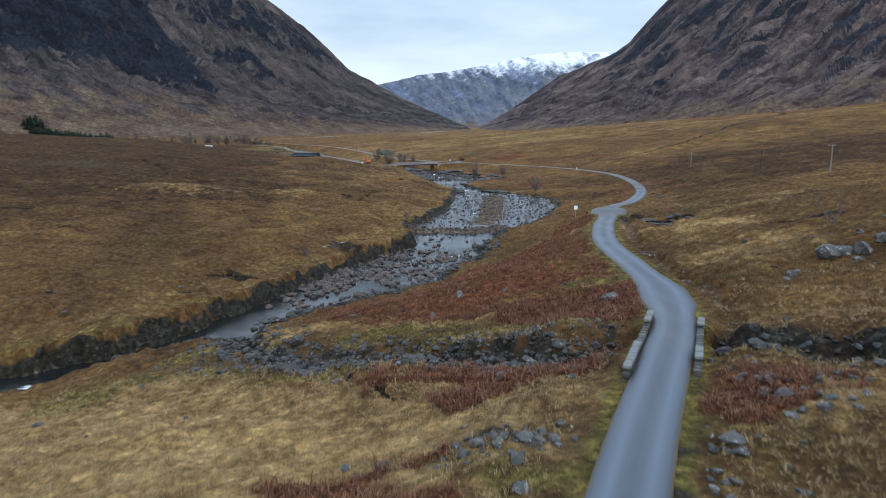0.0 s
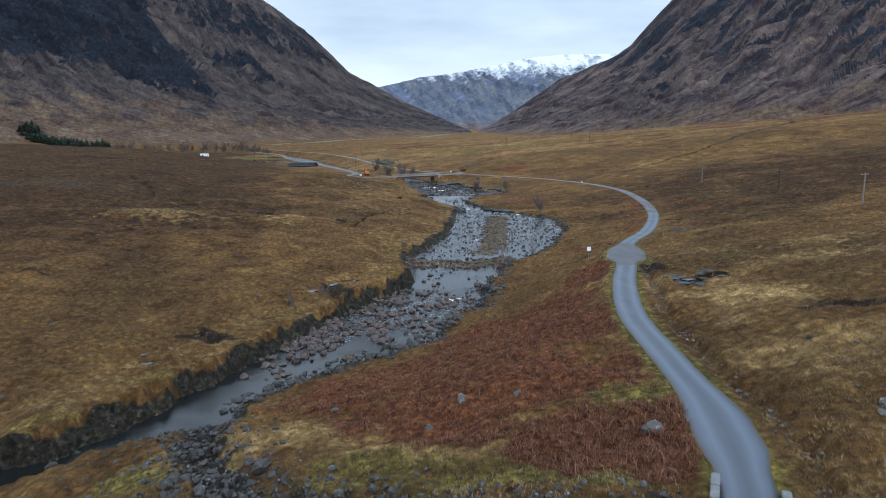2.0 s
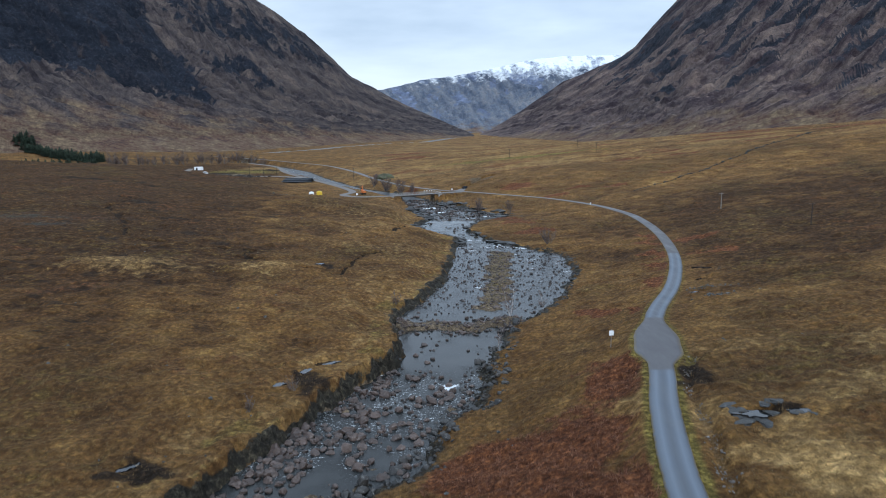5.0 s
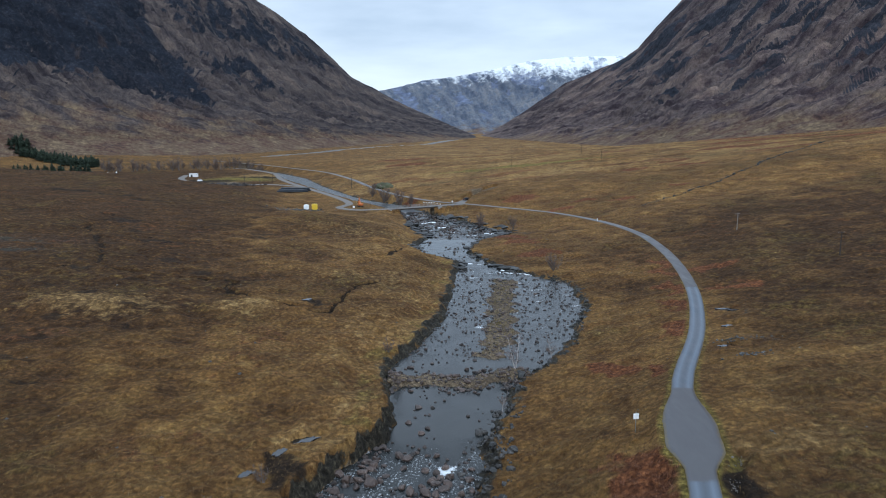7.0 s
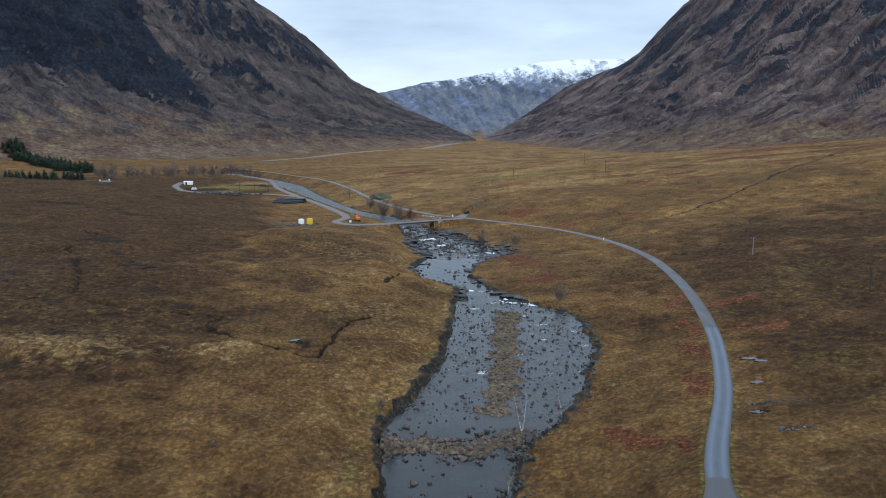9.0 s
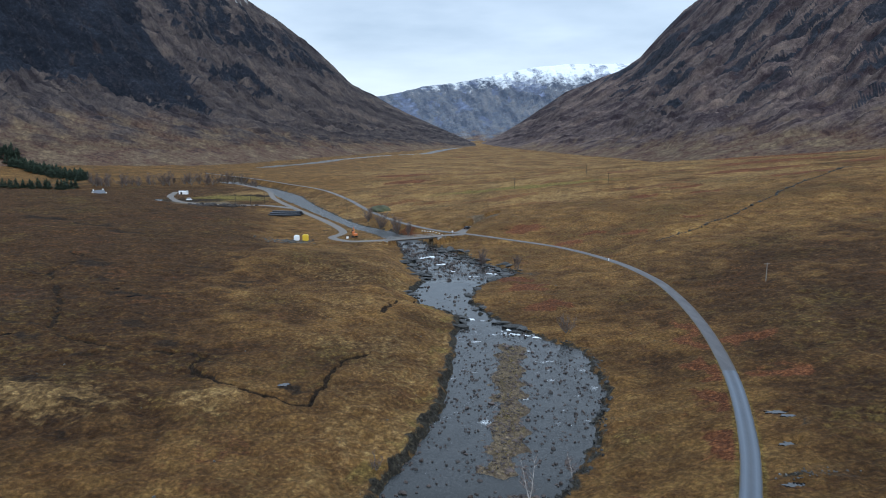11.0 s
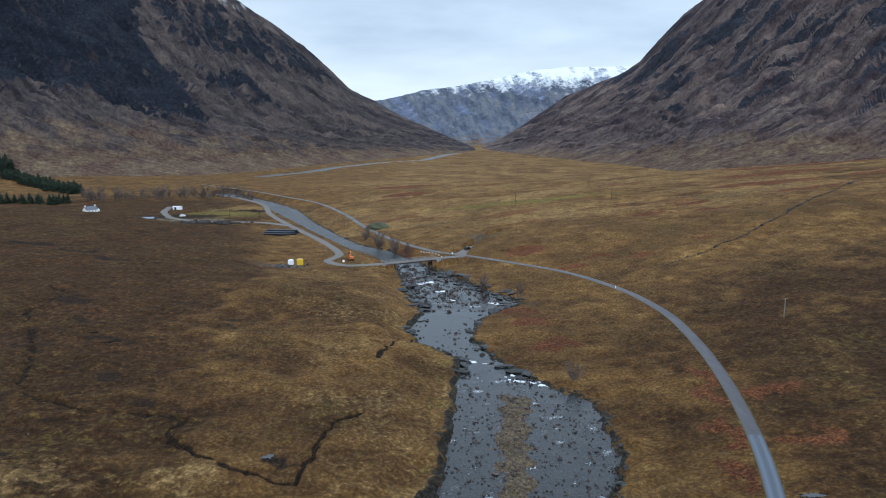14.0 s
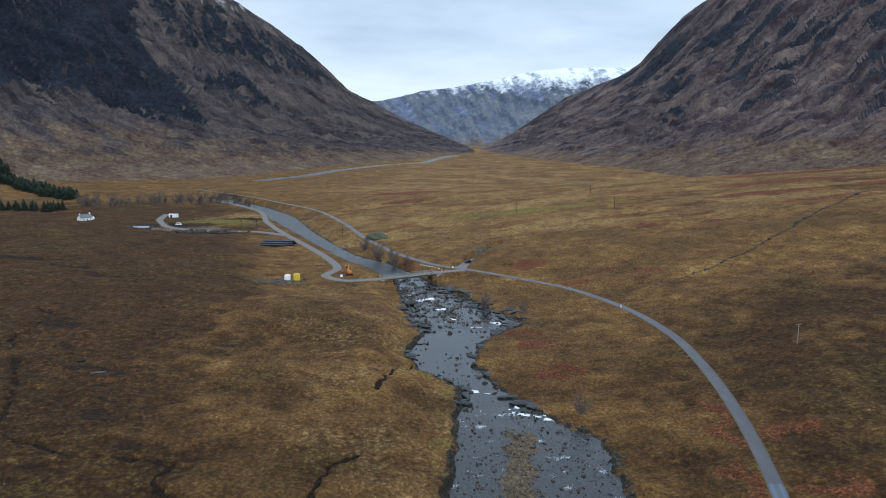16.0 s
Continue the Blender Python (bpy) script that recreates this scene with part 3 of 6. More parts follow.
def bracken_mask(x, y):
    near_side = blobs(x, y, [(3, 66, 14, 10), (10, 82, 10, 14), (-6, 78, 9, 7), (-3, 88, 8, 7), (7, 98, 9, 9), (-11, 83, 6, 5), (11, 55, 6, 7), (15, 98, 6, 12), (21, 113, 5, 10), (3.5, 37, 6, 3.5), (9, 39, 3, 4), (0, 41, 4, 2.5), (-2, 25, 3.5, 3), (17, 32, 3.5, 2.5), (14, 54, 3, 6)])
    far_side = blobs(x, y, [(29, 158, 5, 7), (37, 153, 3, 6), (46, 178, 3, 8), (53, 196, 3, 9), (58, 216, 3, 10), (63, 235, 3, 9), (71, 209, 7, 4), (33, 286, 9, 5), (32, 317, 6, 4), (74, 408, 8, 4), (152, 475, 14, 4), (128, 417, 8, 3), (229, 512, 30, 7), (-35, 700, 26, 12), (65, 250, 3, 10), (30, 310, 9, 5), (-38, 772, 40, 18), (263, 624, 60, 20), (310, 700, 80, 20), (220, 560, 50, 12), (43, 430, 12, 8), (60, 395, 8, 5), (120, 480, 10, 6), (150, 500, 14, 6), (92, 400, 8, 4), (75, 235, 7, 4), (28, 330, 8, 4), (-20, 455, 8, 14), (330, 560, 60, 16)])
    return np.maximum(near_side, far_side)


bracken = bracken_mask(gx, gy)
straw = blobs(gx, gy, [(-12, 30, 22, 14), (-30, 40, 25, 10), (6, 58, 6, 3), (8, 69, 5, 3.5), (-15, 66, 9, 6), (-5, 62, 7, 4), (12, 61, 4, 3), (0, 56, 8, 3), (30, 82, 6, 10), (20, 30, 5, 4)])
straw = np.maximum(straw, 0.6 * blobs(gx, gy, [(34, 80, 8, 8), (46, 96, 13, 8), (29, 62, 6, 7), (58, 112, 16, 6), (38, 118, 8, 5), (24, 100, 4, 8)]))
straw = np.maximum(straw, 0.55 * blobs(gx, gy, [(-73, 190, 20, 9), (-43, 194, 12, 6), (80, 520, 90, 40), (60, 640, 110, 60), (0, 900, 200, 160), (-150, 640, 60, 40)]))
straw = np.maximum(straw, (0.44 + 0.22 * fbm(gx / 60, gy / 45, 4, 382)) * smooth(410, 520, gy) * smooth(-140, -60, gx))
straw = np.maximum(straw, (0.36 + 0.25 * fbm(gx / 12, gy / 12, 3, 381)) * smooth(9, 2, np.abs(out - 5)) * left * (gy < 320))
verge = np.maximum(np.interp(gy, [90, 150, 250], [1.0, 0.7, 0.45]) * smooth(1.7, 0.2, near) * (gy < 380), 0.62 * smooth(4.5, 1.2, np.abs(out - 3.6)) * left * (gy < 300) * smooth(-0.35, 0.3, fbm(gx / 9, gy / 9, 3, 321)))
verge = np.maximum(verge, 0.95 * blobs(gx, gy, [(-4, 53, 12, 3), (-22, 62, 8, 3), (4, 49, 9, 2.5), (-10, 47, 9, 3), (-24, 50, 8, 4), (12, 60, 6, 3), (5, 23, 4, 3), (20, 40, 3, 5), (30, 114, 2, 5), (60, 585, 90, 14), (-170, 610, 40, 30), (200, 820, 70, 60)]))
shore = smooth(np.interp(gy, [70, 84, 100, 140, 165, 200], [2.0, 5.0, 6.0, 4.0, 4.0, 2.6]), 0.8, out + 1.8 * fbm(gx / 3, gy / 3, 3, 332)) * (out > 0)
cliff = smooth(np.interp(gy, [60, 150, 165, 260, 300], [1.9, 1.9, 3.2, 3.2, 3.0]), 0.8, out + 0.9 * fbm(gx / 5, gy / 5, 4, 333)) * (out > 0)
rock = np.maximum(np.where(left, cliff * 1.05, shore * 0.85), (0.62 + 0.5 * fbm(gx / 4, gy / 4, 3, 331)) * smooth(5.4, 1.6, d_burn) * smooth(0, 3, near))
rock = np.maximum(rock, 0.62 * blobs(gx, gy, [(3, 28, 5, 1.5), (10, 25, 3, 4), (-20, 57, 6, 3), (5, 340, 25, 22), (28, 345, 9, 8), (0, 385, 18, 20), (-75, 402, 12, 7), (-245, 590, 60, 8), (-140, 255, 30, 10), (-120, 240, 14, 4), (53, 163, 5, 1.2), (50, 150, 3.5, 1.0), (60, 180, 2, 0.8)]))
rock = rock * np.clip(0.85 + 0.75 * fbm(gx / 2.5, gy / 2.5, 3, 371), 0.25, 1.2)
rock = np.where(s < 0, np.interp(gy, [250, 262, 420, 440], [0.3, 1.0, 1.0, 0.5]), rock)
gravel = np.where((s < 0), np.interp(gy, [250, 262, 420, 440], [1.0, 0.1, 0.1, 0.6]), 0) + 0.8 * smooth(1.2, 0.5, d_side - 1.4) + 0.42 * smooth(0.8, 0.2, d_ditch) * (gy < 100)
gravel = np.maximum(gravel, 0.75 * blobs(gx, gy, [(22, 470, 9, 9), (-72, 403, 9, 6), (-185, 575, 38, 9)]))
peat = np.maximum.reduce([0.95 * smooth(1.2, 0.3, creek_edge(gx, gy, d_creek)) * left, 0.9 * smooth(0.55, 0.25, d_creek) * (gy < 50), 1.0 * smooth(4.2, 1.6, d_burn) * smooth(0, 2, near) * (gx > 14), 0.8 * smooth(2.6, 0.9, d_burn) * smooth(0, 3, near), 0.4 * smooth(0.9, 0.3, d_ditch), 0.75 * blobs(gx, gy, [(38, 70, 3, 9), (30, 110, 3, 4), (-165, 560, 22, 7), (-200, 596, 50, 12), (-150, 628, 40, 8), (31, 94, 5, 2), (-34, 101, 6, 2), (-20, 128, 2.5, 6), (-190, 402, 22, 5), (-165, 388, 16, 4), (-140, 374, 14, 4), (-90, 265, 12, 3), (-118, 300, 10, 5), (-95, 223, 3, 3), (-31, 204, 4, 2.5)]),
                          0.62 * smooth(0.25, 0.42, fbm(gx / 14, gy / 5, 4, 81)) * (left & (gx < -60))])
# bearings run from under the camera's start, so these tones follow its view
bearing = gx / np.maximum(gy, 1)
road_at = np.interp(gy, [p[1] for p in ROAD], [p[0] for p in ROAD])
heath_tone = 1.0 * smooth(-0.13, -0.33, bearing + 0.12 * fbm(gx / 30, gy / 30, 3, 341)) * smooth(85, 200, gy) * smooth(900, 620, gy) + 0.8 * smooth(-3, 12, gx - road_at + 8 * fbm(gx / 20, gy / 20, 3, 342)) * smooth(125, 190, gy) * smooth(400, 310, gy)
heath_tone = np.maximum(heath_tone, (0.68 + 0.2 * fbm(gx / 40, gy / 40, 3, 361)) * smooth(150, 220, gy) * smooth(420, 290, gy))
heath_tone = np.maximum(heath_tone, 0.45 * smooth(3, 15, gx - road_at + 7 * fbm(gx / 12, gy / 12, 3, 343)) * smooth(22, 50, gy) * smooth(210, 140, gy))
heath_tone = heath_tone + 0.42 * smooth(60, 100, gy) * smooth(210, 150, gy) * left * smooth(4, 12, out)
swell = hummocks(gx, gy, near)
far_heath = smooth(0.06, 0.36, fbm(gx / 85, gy / 38, 4, 383)) * smooth(430, 520, gy)
heath_tone = np.maximum(heath_tone, 0.5 * far_heath)
straw = straw * (1 - 0.8 * far_heath)
bracken = np.maximum(bracken, 0.55 * smooth(0.16, 0.4, fbm(gx / 60, gy / 22, 4, 384)) * smooth(420, 520, gy) * (gx > -60))
heath_tone = heath_tone + 0.45 * smooth(0.05, -0.5, swell) * smooth(70, 130, gy) * smooth(900, 600, gy)
heath_tone = heath_tone - 0.35 * smooth(0.0, 0.5, swell)
straw = np.maximum(straw, 0.26 * smooth(0.05, 0.6, swell) * smooth(60, 100, gy))
heath_tone = np.maximum(heath_tone, 0.62 * blobs(gx, gy, [(-45, 130, 30, 10), (-60, 110, 30, 8), (34, 72, 4, 12), (60, 130, 20, 8), (-250, 520, 140, 60), (90, 190, 40, 40), (70, 260, 40, 60)]))
# vignette and view-angle dimming put into the colour, by distance and bearing
heath_tone = heath_tone * np.interp(gy, [50, 110, 170, 220, 290, 350, 430, 620], [0.5, 0.5, 0.7, 1.0, 1.1, 1.2, 1.1, 0.9])
heath_tone = heath_tone * (1 - 0.55 * np.exp(-(((bearing - 0.03) / 0.2) ** 2)) * smooth(140, 180, gy))
heath_tone = heath_tone * (1 + 0.35 * smooth(-0.16, -0.34, bearing) * smooth(150, 220, gy)) * (1 + 0.25 * smooth(0.28, 0.36, bearing) * smooth(150, 190, gy) * smooth(420, 300, gy))
straw = np.maximum(straw, (0.30 + 0.3 * fbm(gx / 20, gy / 20, 3, 385)) * np.exp(-(((bearing + 0.08) / 0.14) ** 2)) * smooth(120, 180, gy))
heath_tone = np.maximum(heath_tone, 1.15 * smooth(-0.16, -0.3, bearing) * smooth(290, 350, gy) * smooth(570, 520, gy) * left * smooth(10, 40, out))
ground = grid_mesh("ground", gx, gy, gz, MOOR, {"bracken": bracken, "straw": straw, "verge": verge, "rock": rock, "gravel": gravel, "peat": peat, "heath_tone": heath_tone})
tagged(ground, "rust-brown winter moor with tussock grass and bracken", "ground", kind="structure")


def ground_z(x, y):
    return float(height(np.array([[float(x)]]), np.array([[float(y)]]))[0][0, 0])


def ground_many(x, y):
    return height(np.asarray(x, float)[None], np.asarray(y, float)[None])[0][0]


# the river, a sheet between its banks
ry = np.concatenate([np.arange(30, 90, 0.8), np.arange(90, 440, 1.0), np.arange(440, 846, 4.0)])
ru = np.linspace(-1, 1, 60)
rx0 = np.interp(ry, CENTRE_Y, CENTRE_X)
half = np.interp(ry, [30, 60, 75, 90, 140, 180, 250, 300, 360, 440, 600, 1000], [150, 45, 22, 18, 17, 22, 26, 24, 32, 26, 36, 60])
wx = rx0[:, None] + half[:, None] * ru[None]
wy = ry[:, None] + 0 * wx
wzz = water_z(wy) + 0.025 * fbm(wx / 1.5, wy / 1.5, 2, 91)
foam_glint = np.interp(wy, [60, 98, 106, 130, 139, 143, 200, 250, 256, 262, 270, 325, 336, 345, 352, 372, 420], [0.05, 0.1, 0.50, 0.60, 0.5, 0.15, 0.42, 0.42, 0.48, 0.4, 0.25, 0.1, 0.3, 0.6, 0.35, 0.5, 0.2])
foam_glint = np.clip(foam_glint + 0.35 * fbm(wx / 4, wy / 4, 3, 351), 0, 0.56 + 0.14 * smooth(175, 190, wy) * smooth(275, 262, wy))
foam_glint = np.maximum(foam_glint, 0.95 * blobs(wx, wy, [(-9, 138.5, 3.2, 1.2), (3, 132, 2.2, 2.0), (26, 257, 5.5, 1.8), (20, 259.5, 4.5, 1.4), (30, 253.5, 3, 1.2), (18, 264, 3, 1.2), (10, 272, 3, 2), (14, 338, 4, 1.5), (6, 352, 4, 2), (-2, 371, 4, 2.5), (-8, 386, 4, 2.5), (-16, 398, 4, 3), (22, 346, 4, 1.5), (-39.5, 63.5, 3, 1.5)]))
cut = int(np.searchsorted(ry, 432))
shoal = np.interp(wy, [60, 92, 104, 140, 170, 178, 255, 300, 335, 360, 430], [0.1, 0.15, 0.35, 0.35, 0.4, 0.8, 0.8, 0.55, 0.45, 0.45, 0.4])
water = grid_mesh("water", wx[:cut + 1], wy[:cut + 1], wzz[:cut + 1], WATER, {"foam_glint": foam_glint[:cut + 1], "shoal": shoal[:cut + 1]})
# no foam up here: the even value paints in the sky's reflection
upper_water = grid_mesh("water_upper", wx[cut:], wy[cut:], wzz[cut:], FAR_WATER, {"foam_glint": 0 * foam_glint[cut:] + 0.44 + 0.13 * smooth(445, 475, wy[cut:]), "shoal": 0 * foam_glint[cut:] + 0.75})
tagged(upper_water, "rippled reach of river above the bridge, sky glint painted pale", "river", kind="structure")
tagged(water, "shallow dark river with foam and painted pale ripple glints over stones", "river", kind="structure")

fy = np.arange(1092, 2450, 12.0)
fx0 = np.interp(fy, [970, 1100, 1210, 1380, 1580, 1690, 2000, 2400], [-330, -272, -228, -200, -134, -52, -10, 60])
fx = fx0[:, None] + np.linspace(-16, 16, 9)[None] * (1 + 0.3 * np.sin(fy / 60.0))[:, None]
# again an even value that whitens the water for reflected sky
far_water = grid_mesh("water_far", fx, fy[:, None] + 0 * fx, 1.2 + 0.0022 * np.maximum(fy[:, None] - 700, 0) + 0 * fx, FAR_WATER, {"foam_glint": 0 * fx + 0.57, "shoal": 0 * fx + 0.75})
tagged(far_water, "far bend of the river down the glen, sky glint painted pale", "river", kind="structure")


def ribbon(name, line, half_of, z_of, mat, step=1.2, across=9, end=None):
    """A road: a crowned strip with turned-down edges."""
    c = curve_points(line, step)
    t = np.gradient(c, axis=0)
    t /= np.linalg.norm(t, axis=1)[:, None]
    n = np.stack([t[:, 1], -t[:, 0]], -1)
    h = np.array([float(half_of(p)) for p in c])
    v = np.concatenate([[-1.06], np.linspace(-1, 1, across), [1.06]])
    ragged = 0.10 * fbm(c[:, 0] / 1.7, c[:, 1] / 1.7, 3, 5)
    x = c[:, :1] + n[:, :1] * (h + ragged)[:, None] * v[None]
    y = c[:, 1:2] + n[:, 1:2] * (h - ragged)[:, None] * v[None]
    z = z_of(y) + 0.05 * (1 - v[None] ** 2) + 0.03
    z[:, 0] -= 0.22
    z[:, -1] -= 0.22
    flat = np.clip(v, -1, 1)[None] + 0 * x
    wheel = np.exp(-((np.abs(flat) - 0.52) / 0.24) ** 2)
    return grid_mesh(name, x, y, z, mat, {"wheel": wheel, "edge": smooth(0.72, 1.0, np.abs(flat)) * 0.75, "dark": smooth(109, 111, y) * (1 - smooth(137, 139, y)) + 0.85 * smooth(211, 213, y)})


def main_half(p):
    extra = 0.55 * smooth(47, 50, p[1]) * (1 - smooth(54, 60, p[1]))
    return half_width(p[1]) + extra


road = tagged(ribbon("road", ROAD, main_half, road_z, ASPHALT), "narrow wet single-track asphalt road with sheen painted pale on its wheel tracks", "road", kind="structure")
side_z_of = lambda y: np.interp(y, [400, 430, 560, 700], [2.0, 2.0, 2.8, 4.0])
GRAVEL_ROAD = plain("track_gravel", (0.15, 0.133, 0.118), 0.85, 0, 0.35, 0.9, 0.4)
tagged(ribbon("road_side", SIDE_ROAD, lambda p: 2.1, side_z_of, GRAVEL_ROAD, 2.0), "grey gravel track across the bridge and along the river", "track", kind="structure")


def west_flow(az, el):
    """Where a spot lies across and along the west flank's gullies, fitted to the camera's view; they run out flat
    towards its foot.
    """
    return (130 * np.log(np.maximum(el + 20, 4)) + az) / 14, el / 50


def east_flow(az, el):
    """The same for the east flank, its strata fitted to the camera's view and steepening towards the crest."""
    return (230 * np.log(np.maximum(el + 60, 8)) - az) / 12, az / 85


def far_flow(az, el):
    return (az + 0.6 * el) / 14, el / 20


SHEETS = {}


def loft(name, base, top, mat, along, up, bulge, rough, seed, crag_of, flow):
    """A mountain flank between a line at its foot and one along its crest, with gullies and crags; it falls away behind."""
    b, t = np.array(base, float), np.array(top, float)
    q = np.linspace(0, 1, along)
    key = np.linspace(0, 1, len(b))
    bb = np.stack([np.interp(q, key, b[:, k]) for k in range(3)], -1)
    key = np.linspace(0, 1, len(t))
    tt = np.stack([np.interp(q, key, t[:, k]) for k in range(3)], -1)
    w = np.concatenate([np.linspace(0, 1, up), 1 + np.linspace(0.02, 0.5, 10)])[:, None]
    x = bb[None, :, 0] + (tt - bb)[None, :, 0] * w
    y = bb[None, :, 1] + (tt - bb)[None, :, 1] * w
    rise = np.where(w < 1, 0.78 * np.clip(w, 0, 1) ** bulge + 0.22 * np.clip(w, 0, 1) ** 3.5, 1 - 1.2 * (w - 1))
    tall = np.maximum(tt - bb, 1)[None, :, 2]
    z = bb[None, :, 2] + (tt - bb)[None, :, 2] * rise
    # bearing and height from the camera's place midway on its path, in thousandths
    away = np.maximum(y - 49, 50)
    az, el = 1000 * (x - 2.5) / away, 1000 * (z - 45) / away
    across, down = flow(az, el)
    ridged = 1 - 2 * np.abs(fbm(across / 4.5, down / 2.6, 6, seed, 0.58))
    runs = fbm(across / 1.1, down / 1.2, 4, seed + 5)
    fine = fbm(x / 60, (y + z) / 60, 5, seed + 9, 0.6)
    amount = smooth(0.05, 0.45, w) * (0.15 + 0.85 * np.minimum(tall / 330, 1.2))
    crestward = smooth(1.0, 0.86, w)
    z = z + rough * amount * ((ridged - 0.55) * 0.36 * crestward + 0.26 * runs * crestward + 0.36 * fine * (0.3 + 0.7 * crestward))
    crag = crag_of(az, el, across, down, fine, ridged)
    SHEETS[name] = x, y, z
    return tagged(grid_mesh(name, x, y, z, mat, {"crag": crag, "along": across, "down": down, "foot": smooth(0.42, 0.04, w + 0.16 * fine) + 0 * x}), kind="structure")


# Aerial haze is put into the base colours: flanks cooled, far range blue-grey.
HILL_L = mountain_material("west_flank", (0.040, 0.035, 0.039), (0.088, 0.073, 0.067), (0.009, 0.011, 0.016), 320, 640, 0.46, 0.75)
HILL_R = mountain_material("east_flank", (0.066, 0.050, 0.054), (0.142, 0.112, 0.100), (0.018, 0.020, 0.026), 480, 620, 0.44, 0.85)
HILL_F = mountain_material("hazed_far_range", (0.095, 0.118, 0.160), (0.145, 0.150, 0.165), (0.08, 0.095, 0.14), 190, 520, 0.6)


def face(az, el, corners, fine):
    """One crag's outline on the flank, fitted to the camera's view, ragged, softened over a few metres."""
    a, e = az + 16 * fine + 9 * fbm(az / 9, el / 9, 3, 421), el + 12 * fine + 9 * fbm(az / 8, el / 8, 3, 422)
    d = dist_line(a[None].reshape(1, -1), e[None].reshape(1, -1), corners + corners[:1], 60.0)[0].reshape(az.shape)
    return smooth(-9, 9, np.where(inside(a, e, corners), d, -d))


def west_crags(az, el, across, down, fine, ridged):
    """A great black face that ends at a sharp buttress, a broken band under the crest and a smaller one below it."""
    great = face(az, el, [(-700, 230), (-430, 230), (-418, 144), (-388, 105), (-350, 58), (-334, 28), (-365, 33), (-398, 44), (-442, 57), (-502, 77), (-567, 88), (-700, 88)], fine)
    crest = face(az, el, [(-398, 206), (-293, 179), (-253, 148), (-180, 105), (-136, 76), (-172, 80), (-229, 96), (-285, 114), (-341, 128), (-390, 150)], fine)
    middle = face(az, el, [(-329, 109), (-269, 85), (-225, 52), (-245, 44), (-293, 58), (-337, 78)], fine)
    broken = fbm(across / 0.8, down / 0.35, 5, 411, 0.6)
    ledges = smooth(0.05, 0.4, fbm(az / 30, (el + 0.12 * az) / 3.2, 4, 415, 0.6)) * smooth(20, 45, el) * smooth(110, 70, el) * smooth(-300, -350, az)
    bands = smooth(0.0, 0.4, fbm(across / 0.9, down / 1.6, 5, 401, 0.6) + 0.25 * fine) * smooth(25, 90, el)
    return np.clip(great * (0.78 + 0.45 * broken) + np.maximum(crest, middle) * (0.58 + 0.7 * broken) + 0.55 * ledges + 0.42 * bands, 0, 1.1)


def east_crags(az, el, across, down, fine, ridged):
    bands = smooth(0.02, 0.3, fbm(across / 1.5, down / 1.3, 5, 431, 0.58) + 0.15 * fine)
    lines = smooth(0.12, 0.4, fbm(across / 0.45, down / 1.1, 4, 441, 0.6))
    return np.clip(smooth(5, 120, el) * (0.05 + 0.85 * bands) + 0.55 * lines * smooth(0, 40, el), 0, 1)


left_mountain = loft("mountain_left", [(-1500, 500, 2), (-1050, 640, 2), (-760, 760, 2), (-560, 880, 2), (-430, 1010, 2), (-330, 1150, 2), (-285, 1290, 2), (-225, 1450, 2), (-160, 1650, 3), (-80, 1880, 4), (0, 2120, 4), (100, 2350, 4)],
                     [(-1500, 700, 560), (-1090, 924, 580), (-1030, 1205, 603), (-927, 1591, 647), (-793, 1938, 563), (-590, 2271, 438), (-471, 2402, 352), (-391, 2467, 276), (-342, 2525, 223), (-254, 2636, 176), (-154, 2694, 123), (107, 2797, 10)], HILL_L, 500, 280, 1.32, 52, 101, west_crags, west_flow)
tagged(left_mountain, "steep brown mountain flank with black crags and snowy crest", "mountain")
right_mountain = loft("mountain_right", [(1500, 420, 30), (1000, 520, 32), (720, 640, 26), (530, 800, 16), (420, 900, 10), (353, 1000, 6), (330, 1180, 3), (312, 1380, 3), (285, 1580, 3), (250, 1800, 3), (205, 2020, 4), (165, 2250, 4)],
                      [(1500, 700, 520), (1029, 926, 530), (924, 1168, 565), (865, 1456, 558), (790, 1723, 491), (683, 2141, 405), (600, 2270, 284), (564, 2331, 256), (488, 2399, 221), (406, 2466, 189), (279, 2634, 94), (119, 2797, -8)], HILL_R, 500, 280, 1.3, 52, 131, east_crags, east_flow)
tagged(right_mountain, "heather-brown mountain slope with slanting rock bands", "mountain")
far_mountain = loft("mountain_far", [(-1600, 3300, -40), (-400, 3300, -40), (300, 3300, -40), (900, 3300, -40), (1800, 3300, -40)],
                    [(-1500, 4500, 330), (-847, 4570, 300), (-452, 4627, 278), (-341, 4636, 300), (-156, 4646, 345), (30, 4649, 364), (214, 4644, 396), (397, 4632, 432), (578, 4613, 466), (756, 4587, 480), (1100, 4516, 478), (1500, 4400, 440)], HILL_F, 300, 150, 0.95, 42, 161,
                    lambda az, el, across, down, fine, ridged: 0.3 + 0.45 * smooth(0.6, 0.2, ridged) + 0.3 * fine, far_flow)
tagged(far_mountain, "distant mountain painted hazy blue-grey, with fresh snow on top", "mountain")

# ---- things ----
def mesh_of(name, verts, faces, mat, shade=False):
    me = bpy.data.meshes.new(name)
    me.from_pydata([tuple(v) for v in verts], [], [tuple(f) for f in faces])
    me.polygons.foreach_set("use_smooth", np.full(len(me.polygons), shade))
    me.materials.append(mat)
    me.update()
    return me


